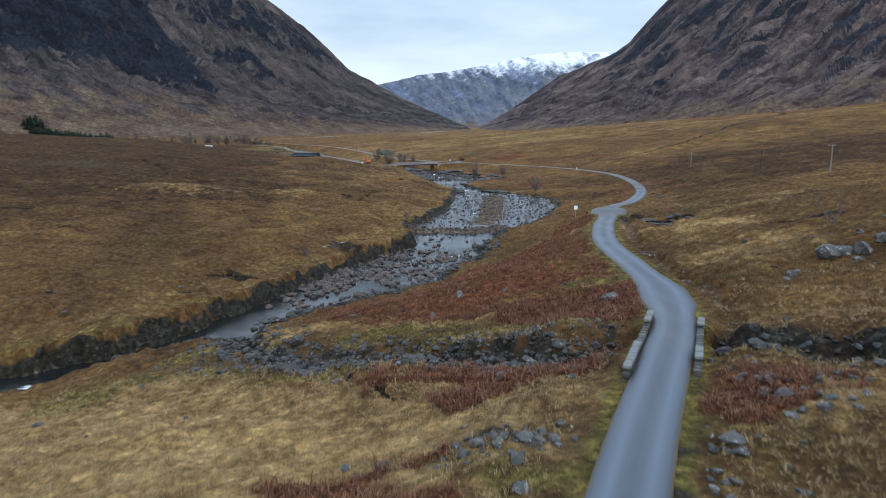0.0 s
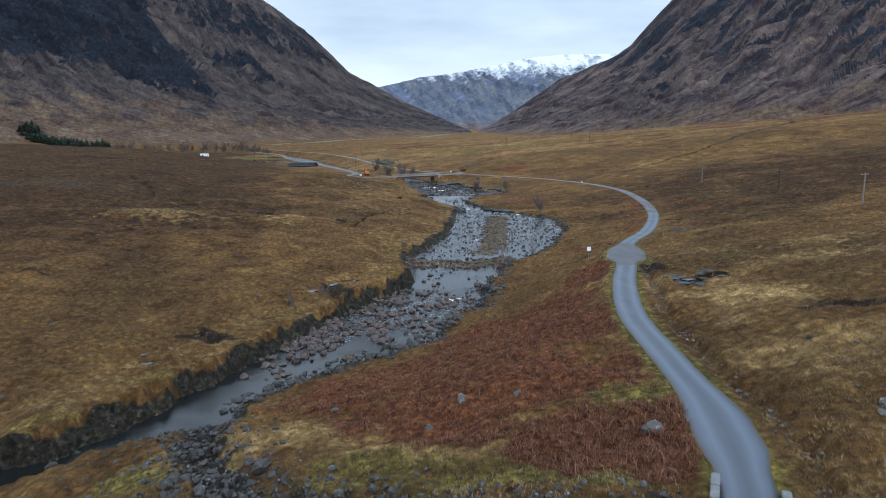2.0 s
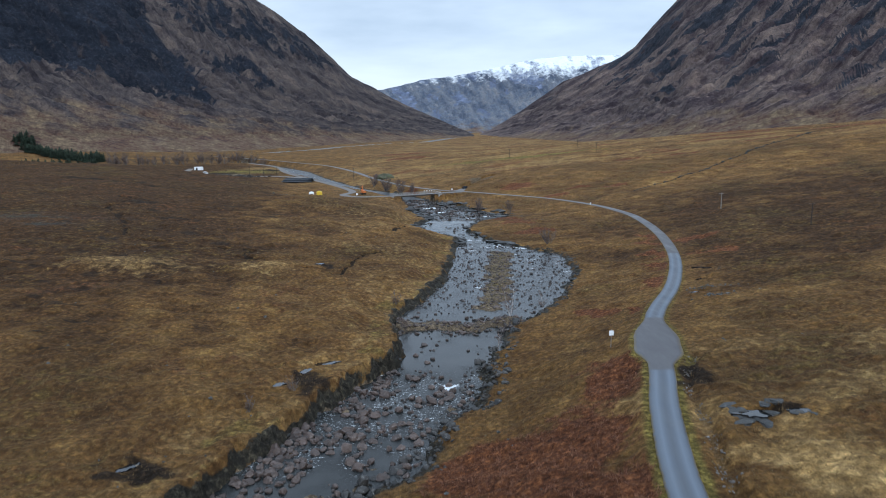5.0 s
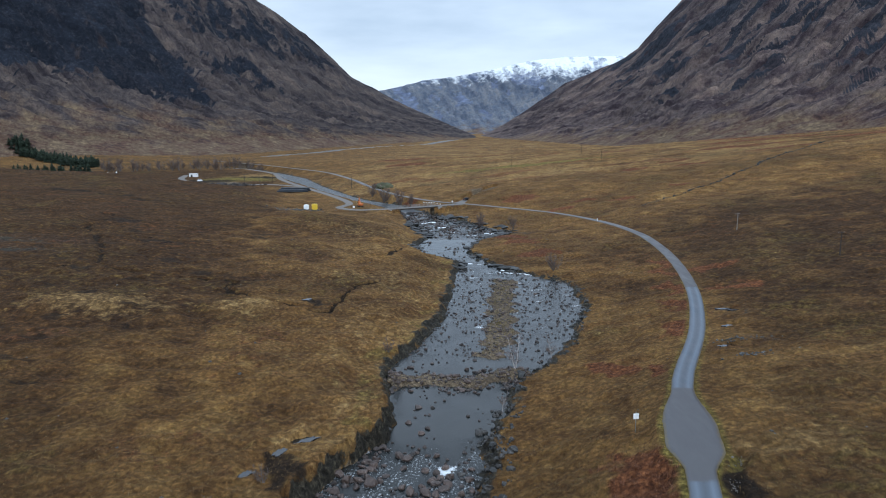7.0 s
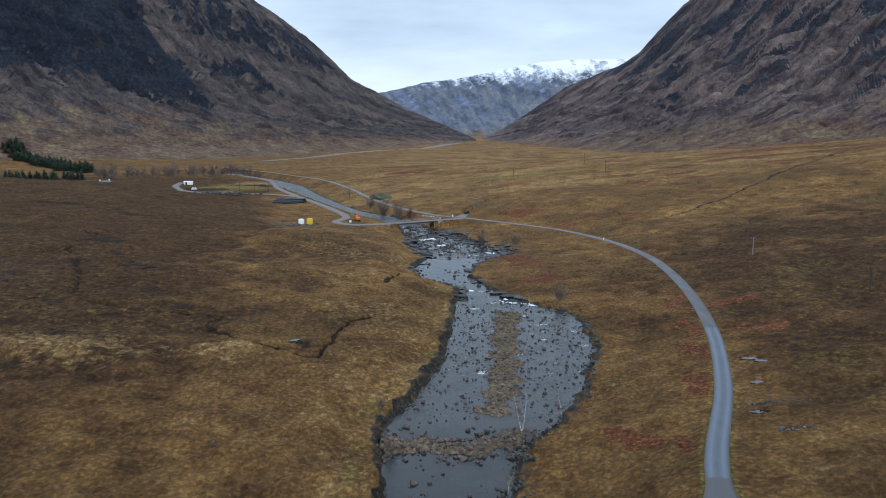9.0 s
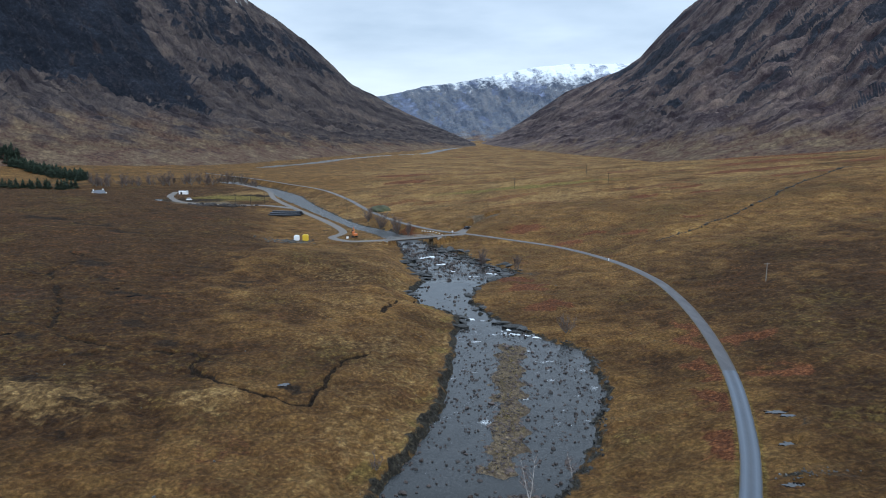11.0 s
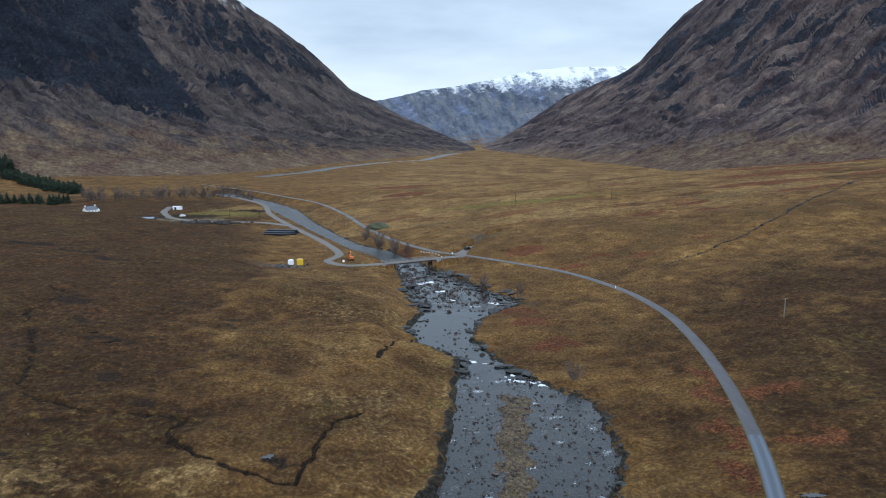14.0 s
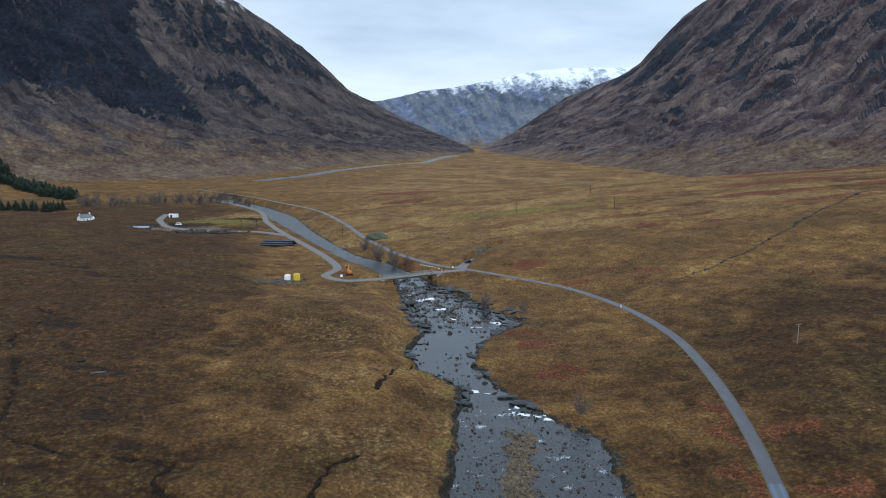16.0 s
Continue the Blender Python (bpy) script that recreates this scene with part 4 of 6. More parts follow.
def tri_mesh(name, verts, tris, mat, shade=False):
    """A mesh from arrays of points and triangles, for large joined things."""
    me = bpy.data.meshes.new(name)
    me.vertices.add(len(verts))
    me.vertices.foreach_set("co", np.asarray(verts, np.float32).ravel())
    me.loops.add(len(tris) * 3)
    me.loops.foreach_set("vertex_index", np.asarray(tris, np.int32).ravel())
    me.polygons.add(len(tris))
    me.polygons.foreach_set("loop_start", np.arange(0, len(tris) * 3, 3, dtype=np.int32))
    me.polygons.foreach_set("use_smooth", np.full(len(tris), shade))
    me.update(calc_edges=True)
    me.materials.append(mat)
    return me


def part(name, bm, mat, parent, label=""):
    me = bpy.data.meshes.new(name)
    bm.to_mesh(me)
    bm.free()
    me.materials.append(mat)
    ob = new(name, me)
    ob.parent = parent
    return tagged(ob, label)


def thing(name, x, y, z, turn, label, category, group=""):
    ob = new(name)
    ob.matrix_world = pose(x, y, z, 0, 0, turn)
    return tagged(ob, label, category, group)


def box(bm, cx, cy, cz, sx, sy, sz, bevel=0.03, turn=None):
    m = Matrix.Translation((cx, cy, cz)) @ (turn or Matrix()) @ Matrix.Diagonal((sx, sy, sz, 1))
    made = bmesh.ops.create_cube(bm, size=1, matrix=m)["verts"]
    if bevel:
        edges = list({e for v in made for e in v.link_edges})
        bmesh.ops.bevel(bm, geom=edges, offset=min(bevel, 0.3 * min(sx, sy, sz)), segments=2, affect="EDGES")
    return bm


def boxed(*args, **kw):
    return box(bmesh.new(), *args, **kw)


def tube(bm, a, b, ra, rb, sides=8):
    a, b = Vector(a), Vector(b)
    m = Matrix.Translation((a + b) / 2) @ (b - a).to_track_quat("Z", "Y").to_matrix().to_4x4()
    bmesh.ops.create_cone(bm, cap_ends=True, segments=sides, radius1=ra, radius2=rb, depth=(b - a).length, matrix=m)
    return bm


def island_material(name, stops, rough=0.9, scale=4.0, relief=0.3):
    """Colour that varies from piece to piece, with grain on top."""
    m, n, l, bsdf = material(name)
    g = n.new("ShaderNodeNewGeometry")
    col = ramp(n, l, g.outputs["Random Per Island"], stops)
    grain = noise_node(n, l, scale, 5, 0.7)
    col = mix(n, l, 0.6, col, ramp(n, l, grain, [(0.3, (0.5, 0.5, 0.5)), (0.7, (1.4, 1.4, 1.4))]), "MULTIPLY")
    l.new(col, bsdf.inputs["Base Color"])
    bsdf.inputs["Roughness"].default_value, bsdf.inputs["Specular IOR Level"].default_value = rough, 0.25
    bump(n, l, bsdf, grain, relief, 0.05)
    return m


def rock_material(name, dark, mid_tone, lichen):
    """Wet stone with lichen flecks; each piece has its own tone."""
    m, n, l, bsdf = material(name)
    info, geo = n.new("ShaderNodeObjectInfo"), n.new("ShaderNodeNewGeometry")
    tone = math_node(n, l, "ADD", math_node(n, l, "MULTIPLY", info.outputs["Random"], 0.5), math_node(n, l, "MULTIPLY", geo.outputs["Random Per Island"], 0.5))
    small, tiny = noise_node(n, l, 2.2, 6, 0.7), noise_node(n, l, 9.0, 5, 0.75)
    col = mix(n, l, tone, dark, mid_tone)
    col = mix(n, l, 0.7, col, ramp(n, l, small, [(0.3, (0.5, 0.5, 0.5)), (0.7, (1.45, 1.42, 1.4))]), "MULTIPLY")
    col = mix(n, l, masked(n, l, small, tiny, 0.60, 0.74), col, lichen)
    l.new(col, bsdf.inputs["Base Color"])
    l.new(ramp(n, l, tiny, [(0.3, (0.42, 0.42, 0.42)), (0.7, (0.75, 0.75, 0.75))]), bsdf.inputs["Roughness"])
    bump(n, l, bsdf, math_node(n, l, "ADD", small, math_node(n, l, "MULTIPLY", tiny, 0.4)), 0.7, 0.08)
    return m


STONE_RIVER = rock_material("river_boulder", (0.012, 0.009, 0.008), (0.090, 0.060, 0.047), (0.18, 0.15, 0.13))
STONE_BANK = rock_material("bank_rock", (0.008, 0.008, 0.008), (0.032, 0.031, 0.028), (0.12, 0.125, 0.115))
STONE_SHORE = rock_material("shore_boulder", (0.012, 0.011, 0.010), (0.062, 0.055, 0.048), (0.20, 0.20, 0.18))
STONE_BURN = rock_material("burn_stone", (0.014, 0.014, 0.013), (0.060, 0.058, 0.053), (0.34, 0.35, 0.33))
STONE_DITCH = rock_material("ditch_stone", (0.05, 0.042, 0.037), (0.18, 0.155, 0.135), (0.34, 0.32, 0.30))
STONE_FIELD = rock_material("field_stone", (0.022, 0.021, 0.019), (0.095, 0.09, 0.08), (0.34, 0.34, 0.32))


def rock_shape(seed, flat=0.7, planes=11):
    """Points and triangles of a cracked, faceted stone about one metre across."""
    r = np.random.default_rng(seed)
    bm = bmesh.new()
    bmesh.ops.create_icosphere(bm, subdivisions=2, radius=1)
    v = np.array([p.co[:] for p in bm.verts])
    f = np.array([[p.index for p in q.verts] for q in bm.faces])
    bm.free()
    nrm = r.normal(size=(planes, 3))
    nrm /= np.linalg.norm(nrm, axis=1)[:, None]
    cut = r.uniform(0.55, 0.95, planes)
    reach = np.min(np.where(v @ nrm.T > 0.05, cut[None] / np.maximum(v @ nrm.T, 0.05), 9), axis=1)
    v = v * np.minimum(reach, 1.15)[:, None] * 0.5
    v = v + 0.03 * r.normal(size=v.shape)
    v[:, 2] *= flat
    return v, f


ROCKS = [rock_shape(900 + k, 0.55 + 0.05 * k) for k in range(8)]
SLABS = [rock_shape(950 + k, 0.32, 8) for k in range(4)]


def joined_rocks(name, xs, ys, sizes, mat, shapes, sink=0.18, zs=None, seed=0, longer=1.0, lean=0.25):
    r = np.random.default_rng(seed)
    zs = ground_many(xs, ys) if zs is None else zs
    vs, fs, at = [], [], 0
    for x, y, z, size in zip(xs, ys, zs, sizes):
        v, f = shapes[r.integers(len(shapes))]
        a, b = r.uniform(0, 2 * np.pi), r.normal(0, lean)
        v = v * size * np.array([r.uniform(0.8, 1.3) * longer, r.uniform(0.75, 1.1), r.uniform(0.7, 1.25)])
        v = v @ np.array([[1, 0, 0], [0, np.cos(b), -np.sin(b)], [0, np.sin(b), np.cos(b)]]).T
        v = v @ np.array([[np.cos(a), -np.sin(a), 0], [np.sin(a), np.cos(a), 0], [0, 0, 1]]).T
        vs.append(v + (x, y, z + size * (0.28 - sink)))
        fs.append(f + at)
        at += len(v)
    return new(name, tri_mesh(name, np.concatenate(vs), np.concatenate(fs), mat))


def scatter(r, count, x0, x1, y0, y1):
    return r.uniform(x0, x1, count), r.uniform(y0, y1, count)


ROCK_MESHES = {}


def boulder(name, x, y, size, mat, seed, label, group="", z=None, sink=0.15, tall=1.0):
    """One stone, its foot sunk a little into what it lies on."""
    k = seed % len(ROCKS)
    if (k, mat.name) not in ROCK_MESHES:
        v, f = ROCKS[k]
        ROCK_MESHES[k, mat.name] = mesh_of("boulder", v, f, mat)
    ob = new(name, ROCK_MESHES[k, mat.name])
    z = ground_z(x, y) if z is None else z
    r = np.random.default_rng(seed)
    ob.matrix_world = pose(x, y, z + size * (0.28 * tall - sink), r.uniform(-12, 12), r.uniform(-12, 12), r.uniform(0, 360)) @ Matrix.Diagonal((size * r.uniform(0.9, 1.3), size * r.uniform(0.8, 1.05), size * tall * r.uniform(0.8, 1.2), 1))
    return tagged(ob, label, "boulder", group)


# --- stones in the river
rr = np.random.default_rng(21)
bx, by = scatter(rr, 24000, -26, 40, 92, 430)
hz, hs = height(bx[None], by[None])[:2]
hz, hs = hz[0], hs[0]
lump = fbm(bx / 7, by / 7, 3, 77)
keep = (hs < -0.1) & (rr.random(24000) < np.interp(by, [92, 99, 128, 138, 141, 158, 161, 170, 173, 180, 250, 258, 330, 345, 420], [0.2, 0.6, 0.65, 0.45, 0.08, 0.12, 0.8, 0.8, 0.12, 0.36, 0.36, 0.3, 0.10, 0.3, 0.35])) & (lump > np.interp(by, [92, 140, 175, 250, 262, 330, 350], [-0.15, -0.1, -0.3, -0.3, 0.1, 0.1, -0.1]))
bx, by, hz = bx[keep], by[keep], hz[keep]
size = np.interp(by, [92, 98, 136, 142, 160, 175, 180, 250, 340, 400], [0.5, 0.78, 0.78, 0.6, 0.65, 0.5, 0.46, 0.48, 0.9, 1.0]) * np.minimum(rr.lognormal(0, 0.42, len(bx)), 2.0)
lift = np.maximum(hz, water_z(by) - 0.06 * size)
order = np.argsort(-size / (by + 20))
for k in order[:170]:
    boulder("boulder", float(bx[k]), float(by[k]), float(size[k]), STONE_RIVER, int(k), "pinkish-grey boulder standing in the shallow river", "boulders in the river", z=float(lift[k]))
rest = order[170:]
tagged(joined_rocks("river_stones", bx[rest], by[rest], size[rest], STONE_RIVER, ROCKS, zs=lift[rest], seed=3), "pinkish-brown stones in the river bed", "stones", kind="stuff")
gx1, gy1 = scatter(rr, 9000, -9, 24, 157, 250)
gz1, gs1, _, _, _, _, _, _, _, gi, gb = (a[0] for a in height(gx1[None], gy1[None]))
keep = (np.minimum(gi, gb) + 3.5 * fbm(gx1 / 5, gy1 / 5, 4, 78) < 4.6) & (rr.random(9000) < 0.6) & (gz1 > water_z(gy1) - 0.7)
tagged(joined_rocks("shingle", gx1[keep], gy1[keep], rr.lognormal(-1.1, 0.5, keep.sum()), STONE_RIVER, ROCKS[:3], zs=np.maximum(gz1, water_z(gy1) - 0.1)[keep] - 0.03, seed=4), "pale shingle on the bars in the river", "shingle", kind="stuff")

# --- rock along the banks
ls = curve_points(LEFT_BANK[2:26], 0.42)
px, py = ls[:, 0] + rr.normal(-0.5, 0.8, len(ls)), ls[:, 1] + rr.normal(0.2, 0.8, len(ls))
pz, ps = (a[0] for a in height(px[None], py[None])[:2])
keep = (ps > -1.0) & (ps < 0.45) & (rr.random(len(px)) < np.interp(py, [50, 150, 170, 330], [0.75, 0.75, 0.9, 0.8]) * np.clip(0.75 + 1.6 * fbm(px / 9, py / 9, 2, 92), 0.1, 1))
tagged(joined_rocks("bank_rocks", px[keep], py[keep], np.minimum(rr.lognormal(-0.25, 0.6, keep.sum()), 1.7) * np.interp(py[keep], [50, 150, 165, 300], [0.75, 0.8, 0.45, 0.5]), STONE_BANK, ROCKS + SLABS, zs=pz[keep], seed=5, lean=0.18, sink=0.42, longer=1.5), "dark broken rock along the river bank", "rocks", kind="stuff")
ls = curve_points(RIGHT_BANK[4:31], 0.5)
px, py = ls[:, 0] + rr.normal(0.7, 1.0, len(ls)), ls[:, 1] + rr.normal(-0.3, 1.0, len(ls))
pz, ps = (a[0] for a in height(px[None], py[None])[:2])
keep = (ps > -1.2) & (ps < 2.6)
tagged(joined_rocks("shore_rocks", px[keep], py[keep], rr.lognormal(-0.6, 0.42, keep.sum()), STONE_BANK, ROCKS, zs=pz[keep], seed=6, sink=0.25), "dark stones along the near shore of the river", "rocks", kind="stuff")
px, py = scatter(rr, 5200, -26, 18, 82, 152)
pz, ps, pr = (a[0] for a in height(px[None], py[None])[:3])
pl = px < np.interp(py, CENTRE_Y, CENTRE_X)
keep = (ps > -2.2) & (ps < 4.6) & ~pl & (pr > 4) & (fbm(px / 4, py / 4, 3, 93) > -0.12 + 0.07 * np.maximum(ps, 0))
tagged(joined_rocks("shore_boulders", px[keep], py[keep], np.minimum(rr.lognormal(-0.55, 0.5, keep.sum()), 1.6), STONE_SHORE, ROCKS, zs=np.maximum(pz, water_z(py) - 0.1)[keep], seed=26, sink=0.2), "dark wet boulders piled along the shore below the bracken", "boulders", kind="stuff")
px, py = scatter(rr, 1500, -34, -2, 84, 140)
pz, ps = (a[0] for a in height(px[None], py[None])[:2])
pl = px < np.interp(py, CENTRE_Y, CENTRE_X)
keep = (ps < 0.2) & (ps > -7) & pl & (fbm(px / 5, py / 5, 3, 94) > np.interp(py, [84, 98, 104, 125, 140], [0.3, 0.1, -0.1, -0.1, 0.15]))
tagged(joined_rocks("gravel_bar_stones", px[keep], py[keep], np.minimum(rr.lognormal(-0.15, 0.42, keep.sum()), 2.0), STONE_RIVER, ROCKS, zs=np.maximum(pz, water_z(py) - 0.12)[keep], seed=27, sink=0.14), "pinkish boulders heaped under the rocky bank", "boulders", kind="stuff")
px, py = scatter(rr, 700, -18, 34, 258, 415)
pz, ps = (a[0] for a in height(px[None], py[None])[:2])
keep = (np.abs(ps) < 4.5) & ((py > 335) | (np.abs(ps) < 1.5)) & (rr.random(700) < np.interp(py, [258, 285, 290, 330, 340], [1, 0.8, 0.3, 0.4, 1]))
tagged(joined_rocks("rock_ledges", px[keep], py[keep], np.minimum(rr.lognormal(0.75, 0.5, keep.sum()), 3.4), STONE_BANK, SLABS + ROCKS[:2], zs=np.maximum(pz, water_z(py))[keep], seed=7, longer=1.9, lean=0.08), "tilted dark rock ledges across the river", "ledges", kind="stuff")

# --- stones in the gully of the burn and on the moor
bl = np.concatenate([curve_points(BURN[:-1], 0.22), curve_points(BURN[1:7], 0.07), curve_points(BURN[7:14], 0.05), curve_points(BURN[7:14], 0.05)])
px, py = bl[:, 0] + rr.normal(0, 2.0, len(bl)), bl[:, 1] + rr.normal(0, 2.0, len(bl))
keep = (dist_line(px, py, ROAD_FINE)[0] > 3.0) & (px > -24)
inland = keep & (px > 14)
spread = curve_points(BURN[9:], 0.05)
qx, qy = spread[:, 0] + rr.normal(0, 2.6, len(spread)), spread[:, 1] + rr.normal(0, 2.0, len(spread))
on_land = height(qx[None], qy[None])[1][0] > 0.2
tagged(joined_rocks("burn_mouth_stones", qx[on_land], qy[on_land], rr.lognormal(-1.0, 0.45, on_land.sum()), STONE_SHORE, ROCKS, seed=29), "black wet stones spread where the burn meets the river", "stones", kind="stuff")
keep = keep & ~inland
tagged(joined_rocks("gully_stones", px[inland], py[inland], rr.lognormal(-1.15, 0.5, inland.sum()), STONE_BANK, ROCKS, seed=18), "black wet stones in a gully beside the road", "stones", kind="stuff")
tagged(joined_rocks("burn_stones", px[keep], py[keep], rr.lognormal(-1.45, 0.45, keep.sum()), STONE_BURN, ROCKS, seed=8), "dark wet stones choking a small burn", "stones", kind="stuff")
px = np.concatenate([rr.normal(-12, 6, 90), rr.normal(5, 4, 90), rr.normal(53, 3, 40), rr.normal(50, 2, 24), rr.normal(2.5, 3.4, 70), rr.normal(18, 3.2, 90), rr.normal(10.5, 1.2, 30), rr.normal(-21, 4, 40), rr.uniform(-60, 60, 130), rr.normal(36, 7, 40), rr.uniform(-90, 60, 90)])
py = np.concatenate([rr.normal(51, 1.6, 90), rr.normal(43.5, 1.6, 90), rr.normal(163, 0.6, 40), rr.normal(150, 0.6, 24), rr.normal(28, 0.9, 70), rr.normal(31.5, 2.4, 90), rr.normal(25, 2.2, 30), rr.normal(60, 2.5, 40), rr.uniform(22, 130, 130), rr.normal(57, 4, 40), rr.uniform(130, 330, 90)])
ps = height(px[None], py[None])[1][0]
keep = (dist_line(px, py, ROAD_FINE)[0] > 2.4) & (ps > 1.5)
tagged(joined_rocks("scattered_stones", px[keep], py[keep], rr.lognormal(-1.05, 0.4, keep.sum()), STONE_FIELD, ROCKS, seed=9), "grey lichened stones strewn over the moor", "stones", kind="stuff")
for k, (x, y, size, tall) in enumerate([(31.2, 54, 1.7, 1.0), (32.8, 54.6, 1.5, 0.9), (34.2, 54.0, 1.8, 1.0), (36.0, 54.5, 1.6, 1.1), (37.6, 54.2, 1.7, 1.0), (33.2, 53.0, 1.0, 0.9), (27.6, 52, 1.0, 0.9), (26.6, 51.0, 0.7, 0.8), (3.6, 27.4, 0.95, 0.9), (1.5, 27.9, 0.8, 0.9), (2.4, 27.6, 0.6, 1.0), (4.9, 27.6, 0.7, 0.9),
                                        (5.4, 29.3, 0.6, 1.6), (-4.8, 24.0, 0.9, 1.0), (2.9, 23.2, 0.8, 1.0), (11.9, 26, 1.0, 0.9), (16.0, 29.8, 0.9, 0.9), (13.6, 53.4, 1.5, 1.0), (1.6, 64.2, 1.1, 1.0), (6.1, 63.8, 0.8, 0.9), (-9.9, 72.3, 1.0, 1.0), (-36.4, 92.2, 0.9, 0.6), (-7.2, 43.5, 0.7, 0.9)]):
    boulder("boulder", x, y, size, STONE_FIELD, 300 + k, "grey lichen-spotted boulder half sunk in the moor grass", tall=tall)

px, py = 28.5 + np.abs(rr.normal(0, 3.2, 26)), rr.normal(94.2, 0.9, 26)
tagged(joined_rocks("flat_outcrop", px, py, rr.lognormal(0.1, 0.3, 26), STONE_BANK, SLABS, seed=11, sink=0.36, longer=1.6, lean=0.06), "flat dark wet rock outcrop beside the road", "outcrop", kind="stuff")

# --- grass and bracken
GRASS = island_material("tussock", [(0.0, (0.27, 0.18, 0.085)), (0.5, (0.38, 0.265, 0.135)), (1.0, (0.50, 0.37, 0.20))], 0.85, 2.0)
SEDGE = island_material("moor_sedge", [(0.0, (0.065, 0.039, 0.018)), (0.5, (0.145, 0.092, 0.040)), (1.0, (0.26, 0.178, 0.08))], 0.88, 1.2)
FERN = island_material("dead_bracken", [(0.0, (0.078, 0.032, 0.018)), (0.5, (0.165, 0.068, 0.036)), (1.0, (0.29, 0.145, 0.082))], 0.85, 2.0)
VERGE = island_material("verge_grass", [(0.0, (0.09, 0.070, 0.026)), (0.5, (0.18, 0.140, 0.055)), (1.0, (0.30, 0.235, 0.11))], 0.85, 2.0)


def tufts(name, xs, ys, zs, tall, wide, blades, mat, seed, splay=0.55):
    """Bunches of blades, each blade one bent pair of triangles."""
    r = np.random.default_rng(seed)
    n = len(xs) * blades
    k = np.repeat(np.arange(len(xs)), blades)
    h = np.repeat(tall, blades) * r.uniform(0.55, 1.15, n)
    a, t = r.uniform(0, 2 * np.pi, n), r.uniform(0.1, splay, n)
    root = np.stack([xs[k], ys[k], zs[k] - 0.04], -1) + np.stack([np.cos(a), np.sin(a), 0 * a], -1) * (r.uniform(0, 0.35, n) * h)[:, None]
    lean = np.stack([np.cos(a), np.sin(a), 0 * a], -1)
    side = np.stack([-np.sin(a), np.cos(a), 0 * a], -1) * (wide * np.repeat(tall, blades) * r.uniform(0.6, 1.3, n))[:, None]
    middle = root + lean * (h * t * 0.5)[:, None] + np.array([0, 0, 1]) * (h * 0.62)[:, None]
    tip = root + lean * (h * t * 1.5)[:, None] + np.array([0, 0, 1]) * (h * (1.0 - 0.35 * t))[:, None]
    v = np.stack([root - side, root + side, middle + 0.8 * side, middle - 0.8 * side, tip], 1).reshape(-1, 3)
    o = 5 * np.arange(n)[:, None]
    f = np.concatenate([o + [0, 1, 2], o + [0, 2, 3], o + [3, 2, 4]])
    return new(name, tri_mesh(name, v, f, mat))


rg = np.random.default_rng(31)
tx = np.concatenate([rg.uniform(-34, 34, 26000), rg.uniform(-60, 55, 20000)])
ty = np.concatenate([rg.uniform(18, 58, 26000), rg.uniform(50, 135, 20000)])
tz, ts_, troad, tburn, tleft, tnear, _, _, _, _, _ = (a[0] for a in height(tx[None], ty[None]))
fern_here = bracken_mask(tx[None], ty[None])[0] + 0.35 * fbm(tx / 3, ty / 3, 3, 501)
clump = fbm(tx / 4, ty / 4, 3, 511)
ok = (ts_ > 2.6) & (tnear > 0.5) & (tburn > 2.2)
is_fern = ok & (fern_here > 0.5)
is_verge = ok & ~is_fern & (tnear < 1.7)
rest = ok & ~is_fern & ~is_verge
is_straw = rest & (ty < 50 + 12 * clump) & ~tleft & (clump > -0.5)
is_sedge = rest & ~is_straw
for name, pick, tall, wide, blades, mat, label in (
        ("tussock_grass", is_straw, 0.25, 0.024, 7, GRASS, "pale straw-coloured tussock grass"), ("moor_sedge", is_sedge, 0.27, 0.04, 6, SEDGE, "brown winter sedge and heather"),
        ("bracken", is_fern, 0.42, 0.035, 11, FERN, "collapsed rust-red dead bracken"), ("verge_grass", is_verge, 0.12, 0.05, 6, VERGE, "short olive grass on the road verge")):
    tagged(tufts(name, tx[pick], ty[pick], tz[pick], tall * rg.lognormal(0, 0.25, pick.sum()), wide, blades, mat, 41, 0.85 if mat is FERN else 0.75), label, "grass" if mat is not FERN else "bracken", kind="stuff")

# grass and shingle plants on the bar in the river
ix, iy = scatter(rg, 2600, 5, 24, 176, 250)
iz, _, _, _, _, _, _, _, _, ii, _ = (a[0] for a in height(ix[None], iy[None]))
keep = (ii < 3.2) & (iz > water_z(iy) + 0.15)
tagged(tufts("bar_grass", ix[keep], iy[keep], iz[keep], 0.3 * rg.lognormal(0, 0.3, keep.sum()), 0.09, 6, VERGE, 43, 0.9), "sparse yellow-green grass on the river bar", "grass", kind="stuff")

# --- the small stone bridge over the burn
WALL_STONE = rock_material("bridge_masonry", (0.028, 0.027, 0.024), (0.085, 0.082, 0.074), (0.20, 0.20, 0.18))
COPING = plain("pale_coping", (0.17, 0.172, 0.165), 0.8, 0, 0.3, 3.0, 0.5)
ASH = plain("weathered_wood", (0.075, 0.062, 0.053), 0.85, 0, 0.35, 6.0, 0.4)


